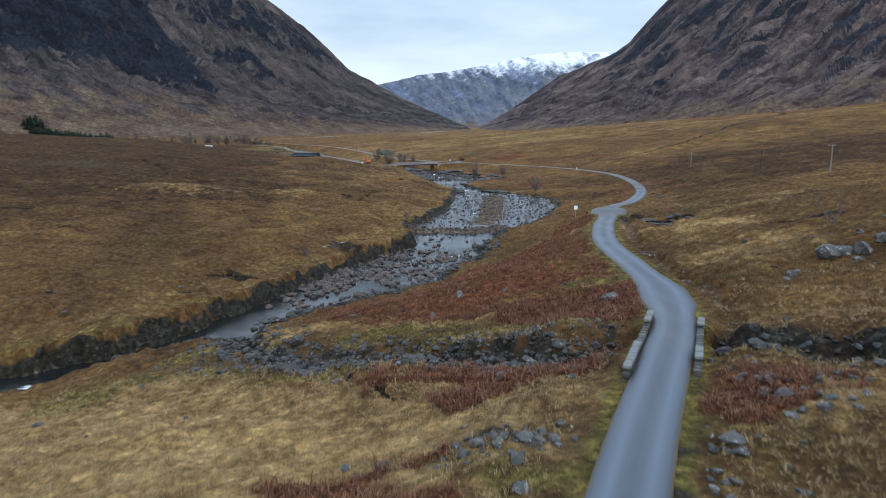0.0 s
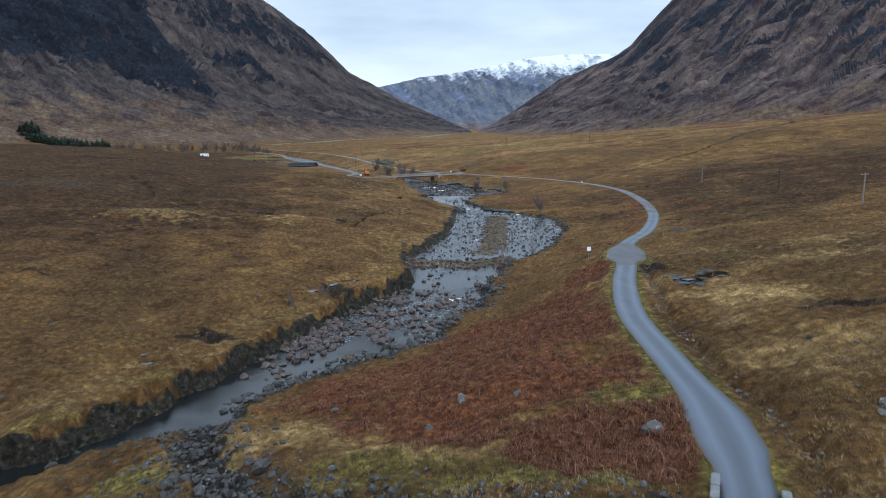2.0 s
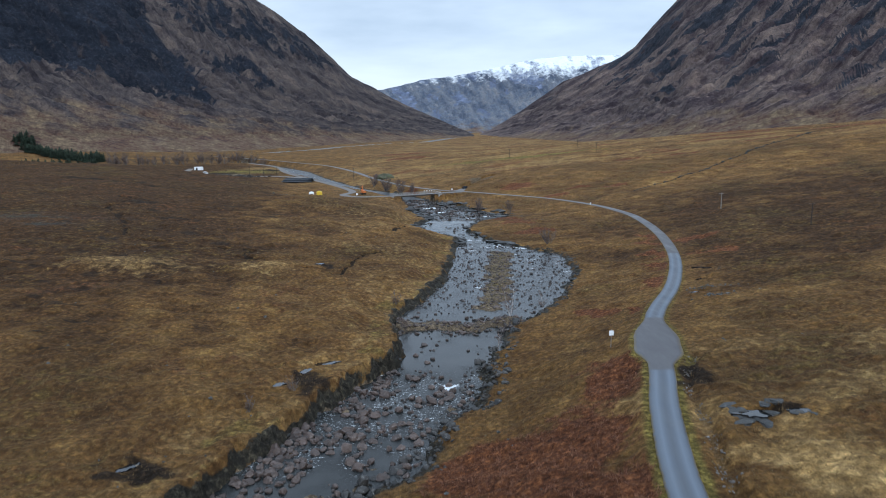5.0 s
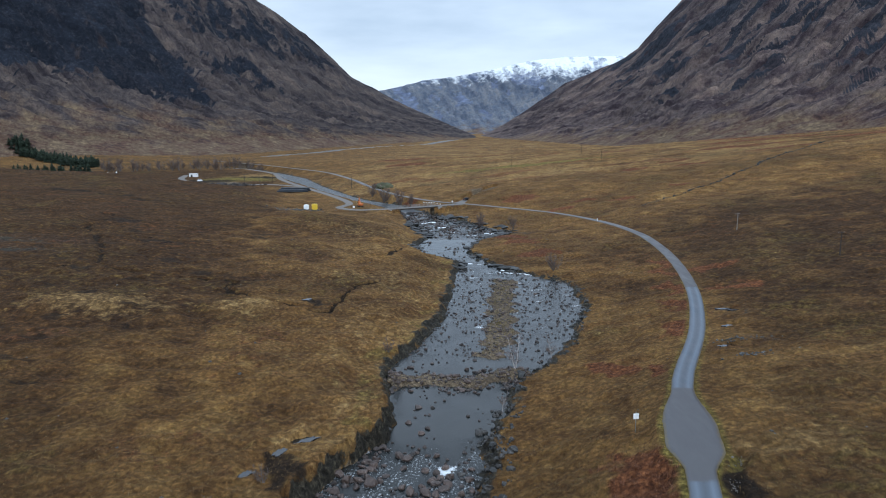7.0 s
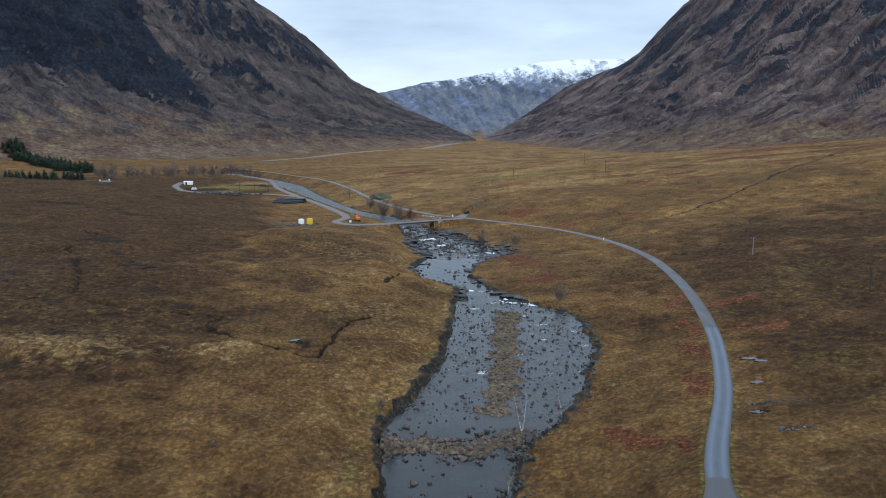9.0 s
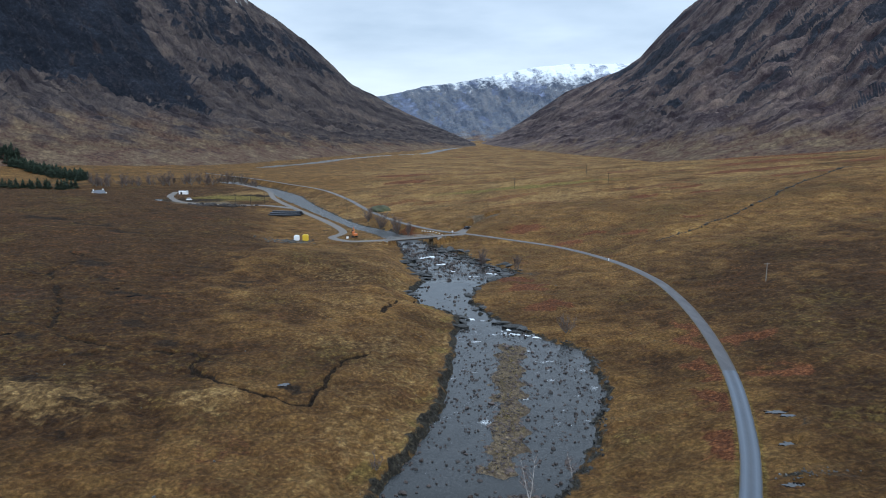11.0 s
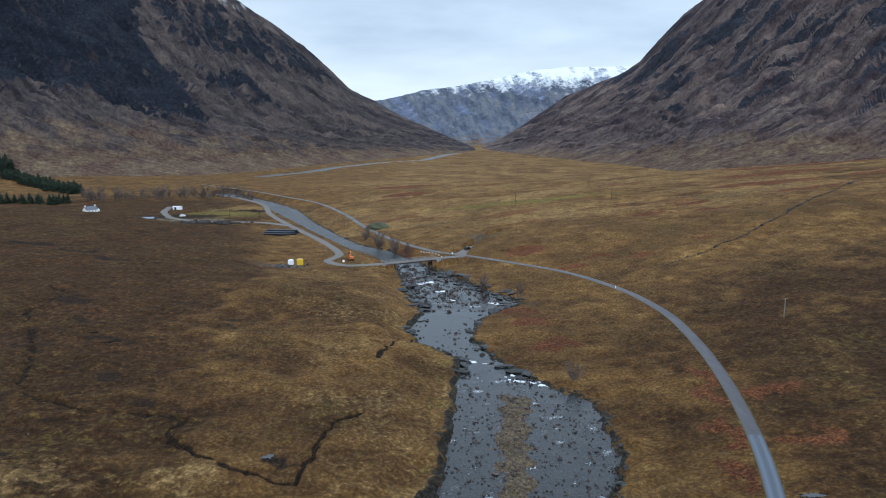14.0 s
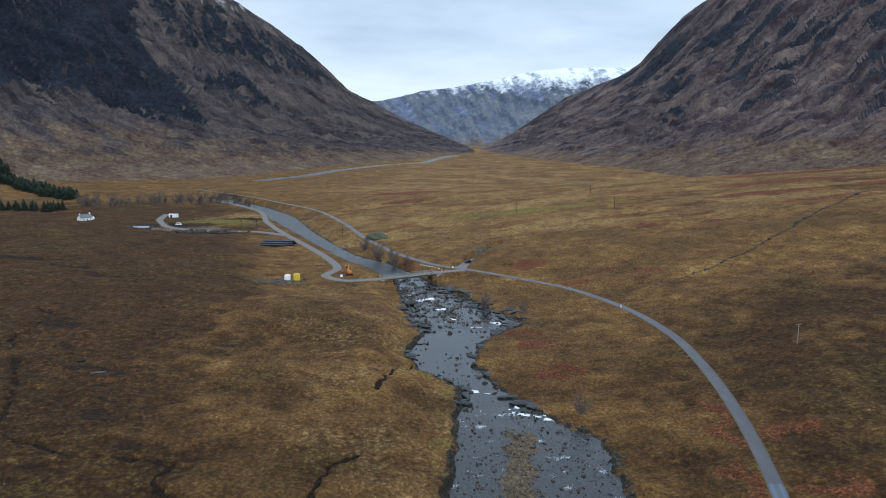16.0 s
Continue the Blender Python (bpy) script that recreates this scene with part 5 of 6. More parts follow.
def stone_bridge():
    b = thing("stone_bridge", 12.6, 40.2, 12.5, 0, "low mossy stone bridge with pale coping stones over a burn", "bridge")
    for side, ends in (("left", ((-3.0, -6.4), (-0.75, 0.2), (2.0, 5.6))), ("right", ((1.0, -6.0), (2.95, -0.6), (4.9, 4.0)))):
        (ax, ay), _, (cx, cy) = ends
        length, turn = math.hypot(cx - ax, cy - ay), math.atan2(cy - ay, cx - ax)
        m = Matrix.Rotation(turn, 4, "Z")
        count = int(length / 0.55)
        rows = [(k + 0.5 + 0.5 * (row % 2) - 0.25, row) for row in range(4) for k in range(count)]
        for at, row in rows:
            f = min(0.98, max(0.02, at / count))
            if row < 2 and abs(f - 0.62) * length < 0.9:
                continue
            x, y = ax + (cx - ax) * f, ay + (cy - ay) * f
            part("masonry_stone", boxed(x, y, -0.62 + 0.29 * row, 0.53 + 0.05 * random.uniform(-1, 1), 0.42 + 0.04 * random.uniform(-1, 1), 0.27, 0.05, m), WALL_STONE, b)
        spandrel = bmesh.new()
        for f, w in ((0.22, 0.44), (0.90, 0.2)):
            box(spandrel, ax + (cx - ax) * f, ay + (cy - ay) * f, -1.65, length * w, 0.38, 1.9, 0.05, m)
        part("abutment", spandrel, WALL_STONE, b)
        stones = ((0.04, 0.42), (0.78, 0.98)) if side == "left" else ((0.16, 0.36), (0.80, 0.96))
        for f0, f1 in stones:
            n = max(1, round((f1 - f0) * length / 1.1))
            for k in range(n):
                f = f0 + (f1 - f0) * (k + 0.5) / n
                part("coping_stone", boxed(ax + (cx - ax) * f, ay + (cy - ay) * f, 0.60 + 0.015 * random.uniform(-1, 1), (f1 - f0) * length / n - 0.03, 0.46, 0.16, 0.04, m), COPING, b, "pale grey coping stone")
    deck = bmesh.new()
    box(deck, 1.95, 1.6, -0.34, 2.9, 4.6, 0.4, 0.05, Matrix.Rotation(-0.39, 4, "Z"))
    part("arch_crown", deck, WALL_STONE, b)
    return b


stone_bridge()

# --- the sign at the passing place
STEEL = plain("galvanised_steel", (0.35, 0.36, 0.37), 0.45, 0.8, 0.15, 8.0, 0.1)
WHITE = plain("white_paint", (0.78, 0.79, 0.80), 0.5, 0, 0.08, 3.0, 0.05)


def road_sign(x, y, turn, label, tall=2.3, plate=0.62):
    t = thing("road_sign", x, y, ground_z(x, y) - 0.2, turn, label, "road sign")
    part("post", tube(bmesh.new(), (0, 0, 0), (0, 0, tall + 0.2), 0.045, 0.045), STEEL, t, "grey steel post")
    part("plate", boxed(0, -0.06, tall - plate * 0.45, plate, 0.02, plate, 0.008), WHITE, t, "plain white square plate")
    return t


road_sign(24.8, 126.2, 8, "white square passing place sign on a steel post", 2.6, 0.7)
road_sign(4.6, 430.5, 5, "white square sign beside the junction", 2.2, 0.8)

# --- poles
TIMBER = plain("pole_timber", (0.032, 0.024, 0.020), 0.8, 0, 0.35, 2.0, 0.3)
PALE_TIMBER = plain("bleached_timber", (0.20, 0.18, 0.16), 0.8, 0, 0.25, 2.0, 0.3)
PORCELAIN = plain("insulator", (0.30, 0.26, 0.22), 0.25, 0, 0.1, 9.0, 0.05)


def utility_pole(x, y, tall, mat, label, turn=20):
    p = thing("utility_pole", x, y, ground_z(x, y) - 0.4, turn, label, "utility pole", "poles along the glen")
    part("pole", tube(bmesh.new(), (0, 0, 0), (0, 0, tall + 0.4), 0.17, 0.12, 10), mat, p)
    part("crossarm", boxed(0, 0.15, tall + 0.05, 2.1, 0.12, 0.14, 0.02), mat, p)
    for k in (-0.9, 0, 0.9):
        part("insulator", tube(bmesh.new(), (k, 0.15, tall + 0.12), (k, 0.15, tall + 0.34), 0.06, 0.035), PORCELAIN, p)
    return p


for x, y, tall, mat, label in ((86.5, 152.5, 6.6, PALE_TIMBER, "bleached wooden utility pole on the hillside"), (104, 224, 6.4, TIMBER, "dark wooden utility pole in brown grass"), (105, 290, 6.0, PALE_TIMBER, "bleached wooden utility pole in brown grass"),
                               (51.5, 580, 8.0, TIMBER, "dark wooden utility pole in pale grass"), (115, 556, 8.0, TIMBER, "dark wooden utility pole in pale grass"), (118, 648, 8.0, TIMBER, "dark wooden utility pole in pale grass"), (-69.5, 556, 8.5, TIMBER, "dark wooden utility pole beside the far road"),
                               (-152, 566, 8.0, TIMBER, "dark wooden utility pole by the works yard"), (-141, 566, 8.0, TIMBER, "dark wooden utility pole by the works yard"), (-131, 567, 8.0, TIMBER, "dark wooden utility pole by the works yard")):
    utility_pole(x, y, tall, mat, label)


# --- bare trees and conifers
BARK = plain("grey_bark", (0.13, 0.115, 0.105), 0.9, 0, 0.4, 5.0, 0.5)
BIRCH = plain("birch_bark", (0.36, 0.33, 0.31), 0.85, 0, 0.4, 4.0, 0.4)
TWIG = island_material("twigs", [(0.0, (0.06, 0.042, 0.036)), (0.5, (0.12, 0.085, 0.072)), (1.0, (0.20, 0.15, 0.13))], 0.9, 2.0)
NEEDLE = island_material("needles", [(0.0, (0.010, 0.018, 0.012)), (0.5, (0.022, 0.036, 0.022)), (1.0, (0.045, 0.062, 0.035))], 0.85, 1.0)


def bare_shape(seed, tall, spread, stems=1, thick=1.0):
    """Stems with side limbs all the way up, and a crown of fine twigs; several stems make a bush."""
    r = random.Random(seed)
    wood, vs, fs = bmesh.new(), [], []

    def twig(a, way, length):
        side = way.orthogonal().normalized() * (0.008 + 0.0012 * tall) * thick
        o = len(vs)
        vs.extend([tuple(a - side), tuple(a + side), tuple(a + way * length)])
        fs.append((o, o + 1, o + 2))

    def branch(a, way, length, rad):
        b = a + way * length
        tube(wood, a, b, rad, rad * 0.4, 4)
        for _ in range(9):
            twig(a + (b - a) * r.uniform(0.1, 1), (way + Vector((r.gauss(0, 0.45), r.gauss(0, 0.45), r.uniform(0.0, 0.7)))).normalized(), length * r.uniform(0.35, 0.8))

    for k in range(stems):
        lean = Vector((r.gauss(0, 0.1 + 0.28 * (stems > 1)), r.gauss(0, 0.1 + 0.28 * (stems > 1)), 1)).normalized()
        a, high, rad = Vector((0.12 * k * r.uniform(-1, 1), 0.12 * k * r.uniform(-1, 1), -0.2)), tall * r.uniform(0.75, 1.0), tall * 0.011 + 0.015
        joints = [a]
        for q in range(4):
            lean = (lean + Vector((r.gauss(0, 0.12), r.gauss(0, 0.12), 0.12))).normalized()
            joints.append(joints[-1] + lean * high / 4)
            tube(wood, joints[-2], joints[-1], rad * (1 - 0.22 * q), rad * (0.78 - 0.22 * q) + 0.004, 6)
        for q in range(22 if stems == 1 else 13):
            f = r.uniform(0.16 if stems == 1 else 0.08, 0.97) * 4
            at = joints[int(f)] + (joints[min(int(f) + 1, 4)] - joints[int(f)]) * (f % 1)
            turn = r.uniform(0, 6.283)
            branch(at, Vector((math.cos(turn) * 0.75, math.sin(turn) * 0.75, r.uniform(0.45, 1.0))).normalized(), high * r.uniform(0.2, 0.34) * (1.1 - 0.17 * f), rad * 0.35)
    return wood, (vs, fs)


def bare_tree(x, y, tall, seed, bark, label, stems=1, spread=0.55, name="bare_tree", z=None, thick=1.0):
    t = thing(name, x, y, ground_z(x, y) if z is None else z, 0, label, "tree")
    wood, (vs, fs) = bare_shape(seed, tall, spread, stems, thick)
    part("trunk", wood, bark, t)
    crown = new("crown", mesh_of("crown", vs, fs, TWIG))
    crown.parent = t
    return t


for k, (x, y, tall, bark, stems, label) in enumerate([(14.5, 168.5, 7.0, BIRCH, 2, "leafless grey birch leaning over the river"), (22.5, 177, 5.5, BIRCH, 1, "slender leafless birch on the river bank"), (10.6, 150.5, 5.0, BIRCH, 1, "thin leafless birch at the water's edge"),
                                                      (34.5, 254, 6.5, BARK, 9, "purple-brown leafless bush on the river bank"), (17.5, 369, 9.0, BARK, 9, "dense leafless bush beside the ledges"), (31.5, 352, 8.5, BARK, 5, "leafless tree above the rock ledges"), (-27, 462, 12.0, BARK, 9, "dense leafless bush beside the far river"),
                                                      (-38, 478, 12.0, BARK, 9, "dense leafless bush beside the far river"), (-48, 500, 10, BARK, 8, "dense leafless bush beside the far river"), (-20, 452, 8.0, BARK, 8, "dense leafless bush beside the far river"), (-6.5, 162, 3.0, BARK, 5, "low leafless willow scrub on the bank"), (-9.5, 176, 3.2, BARK, 5, "low leafless willow scrub on the bank"),
                                                      (-24.5, 117.5, 2.8, BARK, 5, "low leafless willow scrub on the bank"), (-20, 124.5, 2.6, BARK, 5, "low leafless willow scrub on the bank"), (36, 62.5, 4.0, BARK, 2, "small leafless hawthorn beside a boulder pile")]):
    bare_tree(x, y, tall, 60 + k, bark, label, stems, thick=1.0 + y / 170)

first = bare_tree(-345, 735, 10, 91, BARK, "leafless tree in a row beyond the works yard", 3, thick=3.4)
tagged(first, group="row of bare trees")
second = bare_tree(-330, 728, 8, 92, BARK, "leafless tree in a row beyond the works yard", 4, thick=3.4)
tagged(second, group="row of bare trees")
rt = random.Random(5)
for k in range(46):
    x = -335 + 3.2 * k + rt.uniform(-3, 3)
    y = 716 + 0.25 * (x + 318) + rt.uniform(-12, 12)
    c = copy_thing((first, second)[k % 2], pose(x, y, ground_z(x, y), 0, 0, rt.uniform(0, 360)))
    s_ = rt.uniform(1.1, 1.8)
    c.scale = (s_, s_, s_)


def conifer_shape(seed, tall):
    r = random.Random(seed)
    vs, fs = [], []
    for tier in range(15):
        z = tall * (0.10 + 0.88 * tier / 15)
        reach = tall * 0.40 * (1 - (tier / 15.5) ** 1.5) * r.uniform(0.85, 1.15)
        for k in range(13):
            a = r.uniform(0, 6.283)
            d, q = reach * r.uniform(0.7, 1.15), Vector((math.cos(a), math.sin(a), 0))
            side = Vector((-q.y, q.x, 0)) * d * 0.34
            o = len(vs)
            root = Vector((0, 0, z + 0.05 * tall))
            tip = q * d + Vector((0, 0, z - 0.03 * tall))
            vs.extend([tuple(root), tuple(root + (tip - root) * 0.6 + side), tuple(tip), tuple(root + (tip - root) * 0.6 - side)])
            fs.extend([(o, o + 1, o + 2), (o, o + 2, o + 3)])
    return vs, fs


def conifer(x, y, tall, seed):
    t = thing("conifer", x, y, ground_z(x, y), 0, "dark green spruce in a plantation strip", "tree", "plantation spruces")
    part("trunk", tube(bmesh.new(), (0, 0, -0.3), (0, 0, tall * 0.95), tall * 0.02, 0.03), BARK, t)
    vs, fs = conifer_shape(seed, tall)
    crown = new("crown", mesh_of("crown", vs, fs, NEEDLE))
    crown.parent = t
    return t


def slope_z(x, y):
    """The height of whatever is on top there, the valley floor or the mountain's foot."""
    sx, sy, sz = SHEETS["mountain_left"]
    k = np.argmin((sx - x) ** 2 + (sy - y) ** 2)
    near_ = (sx.flat[k] - x) ** 2 + (sy.flat[k] - y) ** 2 < 80
    return max(ground_z(x, y), float(sz.flat[k]) if near_ else -9.0)


kinds = [conifer(-384, 796, 12, 1), conifer(-392, 806, 14, 2), conifer(-401, 811, 13, 3)]
for k in range(230):
    f = rt.random() ** 0.8
    x, y = -378 - 205 * f + rt.uniform(-9, 9), 792 + 190 * f + rt.uniform(-13, 13)
    c = copy_thing(kinds[k % 3], pose(x, y, slope_z(x, y) - 0.3, 0, 0, rt.uniform(0, 360)))
    s_ = rt.uniform(0.6, 0.95)
    c.scale = (s_, s_, s_ * rt.uniform(0.85, 1.0))
for k in range(34):
    f = rt.random()
    x, y = -334 - 80 * f + rt.uniform(-5, 5), 684 + 16 * f + rt.uniform(-9, 9)
    c = copy_thing(kinds[k % 3], pose(x, y, slope_z(x, y) - 0.3, 0, 0, rt.uniform(0, 360)))
    s_ = rt.uniform(0.4, 0.8)
    c.scale = (s_, s_, s_)

# ---- the works, the bridge and the house down the glen ----
def concrete(name, c):
    return plain(name, c, 0.9, 0, 0.25, 1.5, 0.4)


GIRDER = plain("rusty_girder", (0.075, 0.065, 0.060), 0.7, 0.3, 0.4, 3.0, 0.3)
PALE_WOOD = plain("pale_planks", (0.25, 0.245, 0.235), 0.8, 0, 0.2, 4.0, 0.3)
CONCRETE = concrete("abutment_concrete", (0.26, 0.255, 0.24))


def river_bridge():
    ax, ay, bx_, by_ = -29.0, 410.5, -4.0, 424.2
    length, turn = math.hypot(bx_ - ax, by_ - ay), math.degrees(math.atan2(by_ - ay, bx_ - ax))
    b = thing("road_bridge", (ax + bx_) / 2, (ay + by_) / 2, 2.0, turn, "narrow girder bridge with pale railings over the river", "bridge")
    for y in (-1.5, 1.5):
        part("girder", boxed(0, y, -0.55, length, 0.3, 0.7, 0.02), GIRDER, b)
    for k in range(26):
        part("deck_plank", boxed(-length / 2 + length * (k + 0.5) / 26, 0, -0.08, length / 26 - 0.02, 4.4, 0.14, 0.01), PALE_WOOD, b)
    for y in (-2.1, 2.1):
        for k in range(13):
            part("rail_post", boxed(-length / 2 + length * k / 12, y, 0.55, 0.12, 0.12, 1.25, 0.01), PALE_WOOD, b)
        for z in (0.55, 1.1):
            part("rail", boxed(0, y + 0.08, z, length + 0.4, 0.07, 0.16, 0.01), PALE_WOOD, b)
    for x in (-length / 2 - 0.9, length / 2 + 0.9):
        part("abutment", boxed(x, 0, -2.0, 2.4, 5.0, 3.5, 0.08), CONCRETE, b, "grey concrete abutment")
    return b


river_bridge()

WHITE_STONE = plain("whitewashed_stone", (0.72, 0.73, 0.72), 0.8, 0, 0.15, 4.0, 0.3)
arc = curve_points([(-12, 449), (-6, 442), (-1, 436), (0, 430)], 2.2)
for k, (x, y) in enumerate(arc):
    boulder("marker_stone", float(x), float(y), 0.85, WHITE_STONE, 700 + k, "whitewashed marker stone at the road junction", "stones round the junction")

YELLOW = plain("yellow_plastic", (0.62, 0.43, 0.03), 0.4, 0, 0.12, 2.0, 0.05)
DARK = plain("black_rubber", (0.02, 0.02, 0.021), 0.7, 0, 0.3, 4.0, 0.2)
ORANGE = plain("orange_paint", (0.50, 0.15, 0.035), 0.45, 0, 0.2, 2.0, 0.05)
GLASS = plain("dark_glass", (0.02, 0.025, 0.03), 0.08, 0, 0.1, 2.0, 0.0)


def tank(x, y, wide, tall, mat, label, turn):
    t = thing("storage_tank", x, y, ground_z(x, y) - 0.05, turn, label, "tank")
    body = boxed(0, 0, 0.25 + tall / 2, wide, wide * 0.95, tall, 0.3)
    part("body", body, mat, t)
    part("lid", tube(bmesh.new(), (0, 0, tall + 0.22), (0, 0, tall + 0.42), wide * 0.2, wide * 0.18, 14), mat, t)
    part("pallet", boxed(0, 0, 0.13, wide * 1.04, wide, 0.26, 0.03), ASH, t, "weathered wooden pallet")
    for k in (-0.3, 0.3):
        part("band", boxed(0, 0, 0.25 + tall * (0.5 + k), wide + 0.05, wide * 0.95 + 0.05, 0.1, 0.02), mat, t)
    return t


tank(-68.0, 405.5, 3.0, 3.0, YELLOW, "bright yellow plastic tank standing on rubble", 12)
tank(-72.2, 405.0, 2.6, 2.5, WHITE, "white plastic tank standing on rubble", 5)
px, py = rr.normal(-75, 6.5, 170), rr.normal(401.5, 3.4, 170)
tagged(joined_rocks("rubble", px, py, rr.lognormal(-0.35, 0.45, 170), STONE_FIELD, ROCKS, seed=15), "broken grey rubble heaped round the tanks", "rubble", kind="stuff")


def excavator(x, y, turn):
    e = thing("excavator", x, y, ground_z(x, y) + 0.02, turn, "orange tracked excavator with its arm raised", "excavator")
    for s_ in (-1.0, 1.0):
        t = bmesh.new()
        box(t, 0, s_, 0.42, 3.4, 0.55, 0.8, 0.28)
        part("track", t, DARK, e, "black rubber track")
    part("turntable", tube(bmesh.new(), (0, 0, 0.6), (0, 0, 1.0), 0.8, 0.8, 16), DARK, e)
    house_ = part("body", boxed(-0.4, 0, 1.6, 3.0, 2.3, 1.1, 0.14), ORANGE, e)
    cab = part("cab", boxed(0.6, 0.65, 2.35, 1.3, 1.0, 1.5, 0.12), ORANGE, e)
    part("window", boxed(0.75, 0.65, 2.55, 1.12, 1.03, 0.8, 0.05), GLASS, cab)
    arm = bmesh.new()
    tube(arm, (0.7, -0.3, 1.6), (2.4, -0.3, 4.9), 0.26, 0.2, 6)
    part("boom", arm, ORANGE, e)
    part("stick", tube(bmesh.new(), (2.4, -0.3, 4.9), (4.3, -0.3, 3.3), 0.18, 0.15, 6), ORANGE, e)
    part("bucket", boxed(4.4, -0.3, 2.85, 0.8, 0.9, 0.9, 0.2), DARK, e, "dark steel bucket")
    return e


excavator(-45.5, 418.0, 115)
road_sign(-48.5, 413.5, 10, "small white works sign beside the excavator", 1.4, 1.1)


def pipe_stack():
    blue = plain("black_pipe", (0.022, 0.026, 0.034), 0.35, 0, 0.25, 0.6, 0.05)
    s_ = thing("pipe_stack", -101.5, 507, ground_z(-101.5, 507) - 0.05, -8, "stack of long black plastic water pipes", "pipes")
    for x in (-7, 0, 7):
        part("bearer", boxed(x, 0, 0.12, 0.25, 9.5, 0.24, 0.02), ASH, s_, "timber bearer under the pipes")
    for level, count in ((0, 8), (1, 6), (2, 2)):
        for k in range(count):
            y = (k - (count - 1) / 2) * 1.08 + 0.3 * level
            x = 0.7 * ((k * 37 + level * 11) % 5 - 2)
            r = 0.52
            outer = bmesh.new()
            bmesh.ops.create_cone(outer, cap_ends=False, segments=16, radius1=r, radius2=r, depth=18, matrix=Matrix.Translation((x, y, 0.24 + r + level * 0.92)) @ Matrix.Rotation(math.pi / 2, 4, "Y"))
            bmesh.ops.create_cone(outer, cap_ends=False, segments=16, radius1=r - 0.06, radius2=r - 0.06, depth=18, matrix=Matrix.Translation((x, y, 0.24 + r + level * 0.92)) @ Matrix.Rotation(math.pi / 2, 4, "Y"))
            part("pipe", outer, blue, s_)
    return s_


pipe_stack()


def car(x, y, turn, paint, label, name="car", van=False):
    c = thing(name, x, y, ground_z(x, y) + 0.02, turn, label, "van" if van else "car")
    tall = 0.95 if van else 0.62
    part("body", boxed(0, 0, 0.72, 4.4, 1.8, 0.72, 0.22), paint, c)
    cabin = bmesh.new()
    box(cabin, -0.2, 0, 1.08 + tall / 2, 3.3 if van else 2.5, 1.6, tall, 0.0)
    for v in cabin.verts:
        if v.co.z > 1.2:
            v.co.x, v.co.y = -0.2 + (v.co.x + 0.2) * 0.78, v.co.y * 0.86
    bmesh.ops.bevel(cabin, geom=list(cabin.edges), offset=0.08, segments=2, affect="EDGES")
    top = part("cabin", cabin, paint, c)
    part("window", boxed(-0.2, 0, 1.12 + tall * 0.45, (3.3 if van else 2.5) * 0.86, 1.58, tall * 0.5, 0.05), GLASS, top)
    for wx_ in (-1.4, 1.4):
        for wy_ in (-0.82, 0.82):
            w_ = part("wheel", tube(bmesh.new(), (wx_, wy_ - 0.11, 0.34), (wx_, wy_ + 0.11, 0.34), 0.34, 0.34, 18), DARK, c, "black rubber tyre")
            part("rim", tube(bmesh.new(), (wx_, wy_ - 0.12, 0.34), (wx_, wy_ + 0.12, 0.34), 0.2, 0.2, 12), STEEL, w_)
    for s_ in (-0.6, 0.6):
        part("headlight", boxed(2.19, s_, 0.82, 0.05, 0.36, 0.16, 0.02), WHITE, c)
        part("tail_light", boxed(-2.19, s_ * 1.1, 0.86, 0.05, 0.26, 0.2, 0.02), ORANGE, c)
    return c


car(13.0, 449, 40, plain("dark_car_paint", (0.035, 0.042, 0.055), 0.25, 0.3, 0.1, 2.0, 0.0), "dark blue car parked beside the junction")
car(-197, 596, 15, WHITE, "white van parked in the works yard", "van", True)

SLATE = plain("slate_roof", (0.11, 0.12, 0.14), 0.6, 0, 0.3, 2.0, 0.3)
LIME = plain("whitewash", (0.76, 0.76, 0.74), 0.8, 0, 0.1, 1.5, 0.2)
TIN = plain("grey_tin", (0.24, 0.27, 0.30), 0.45, 0.4, 0.2, 1.0, 0.1)


def gabled(bm, wide, deep, eaves, ridge):
    v = [bm.verts.new(p) for p in ((-wide / 2, -deep / 2, 0), (wide / 2, -deep / 2, 0), (wide / 2, deep / 2, 0), (-wide / 2, deep / 2, 0), (-wide / 2, -deep / 2, eaves), (wide / 2, -deep / 2, eaves), (wide / 2, deep / 2, eaves), (-wide / 2, deep / 2, eaves), (-wide / 2, 0, ridge), (wide / 2, 0, ridge))]
    for f in ((0, 1, 5, 4), (2, 3, 7, 6), (1, 2, 6, 9, 5), (3, 0, 4, 8, 7), (4, 5, 9, 8), (6, 7, 8, 9), (3, 2, 1, 0)):
        bm.faces.new([v[k] for k in f])
    return bm


def roof_slab(bm, wide, deep, eaves, ridge, lap=0.35, thick=0.22):
    for s_ in (-1, 1):
        slope = math.atan2(ridge - eaves, deep / 2)
        run = math.hypot(ridge - eaves, deep / 2) + lap
        m = Matrix.Rotation(-s_ * slope, 4, "X")
        box(bm, 0, s_ * (deep / 4 + lap * 0.4 * math.cos(slope)), (eaves + ridge) / 2 + thick * 0.55 - lap * 0.4 * math.sin(slope), wide + 2 * lap, run, thick, 0.0, m)
    return bm


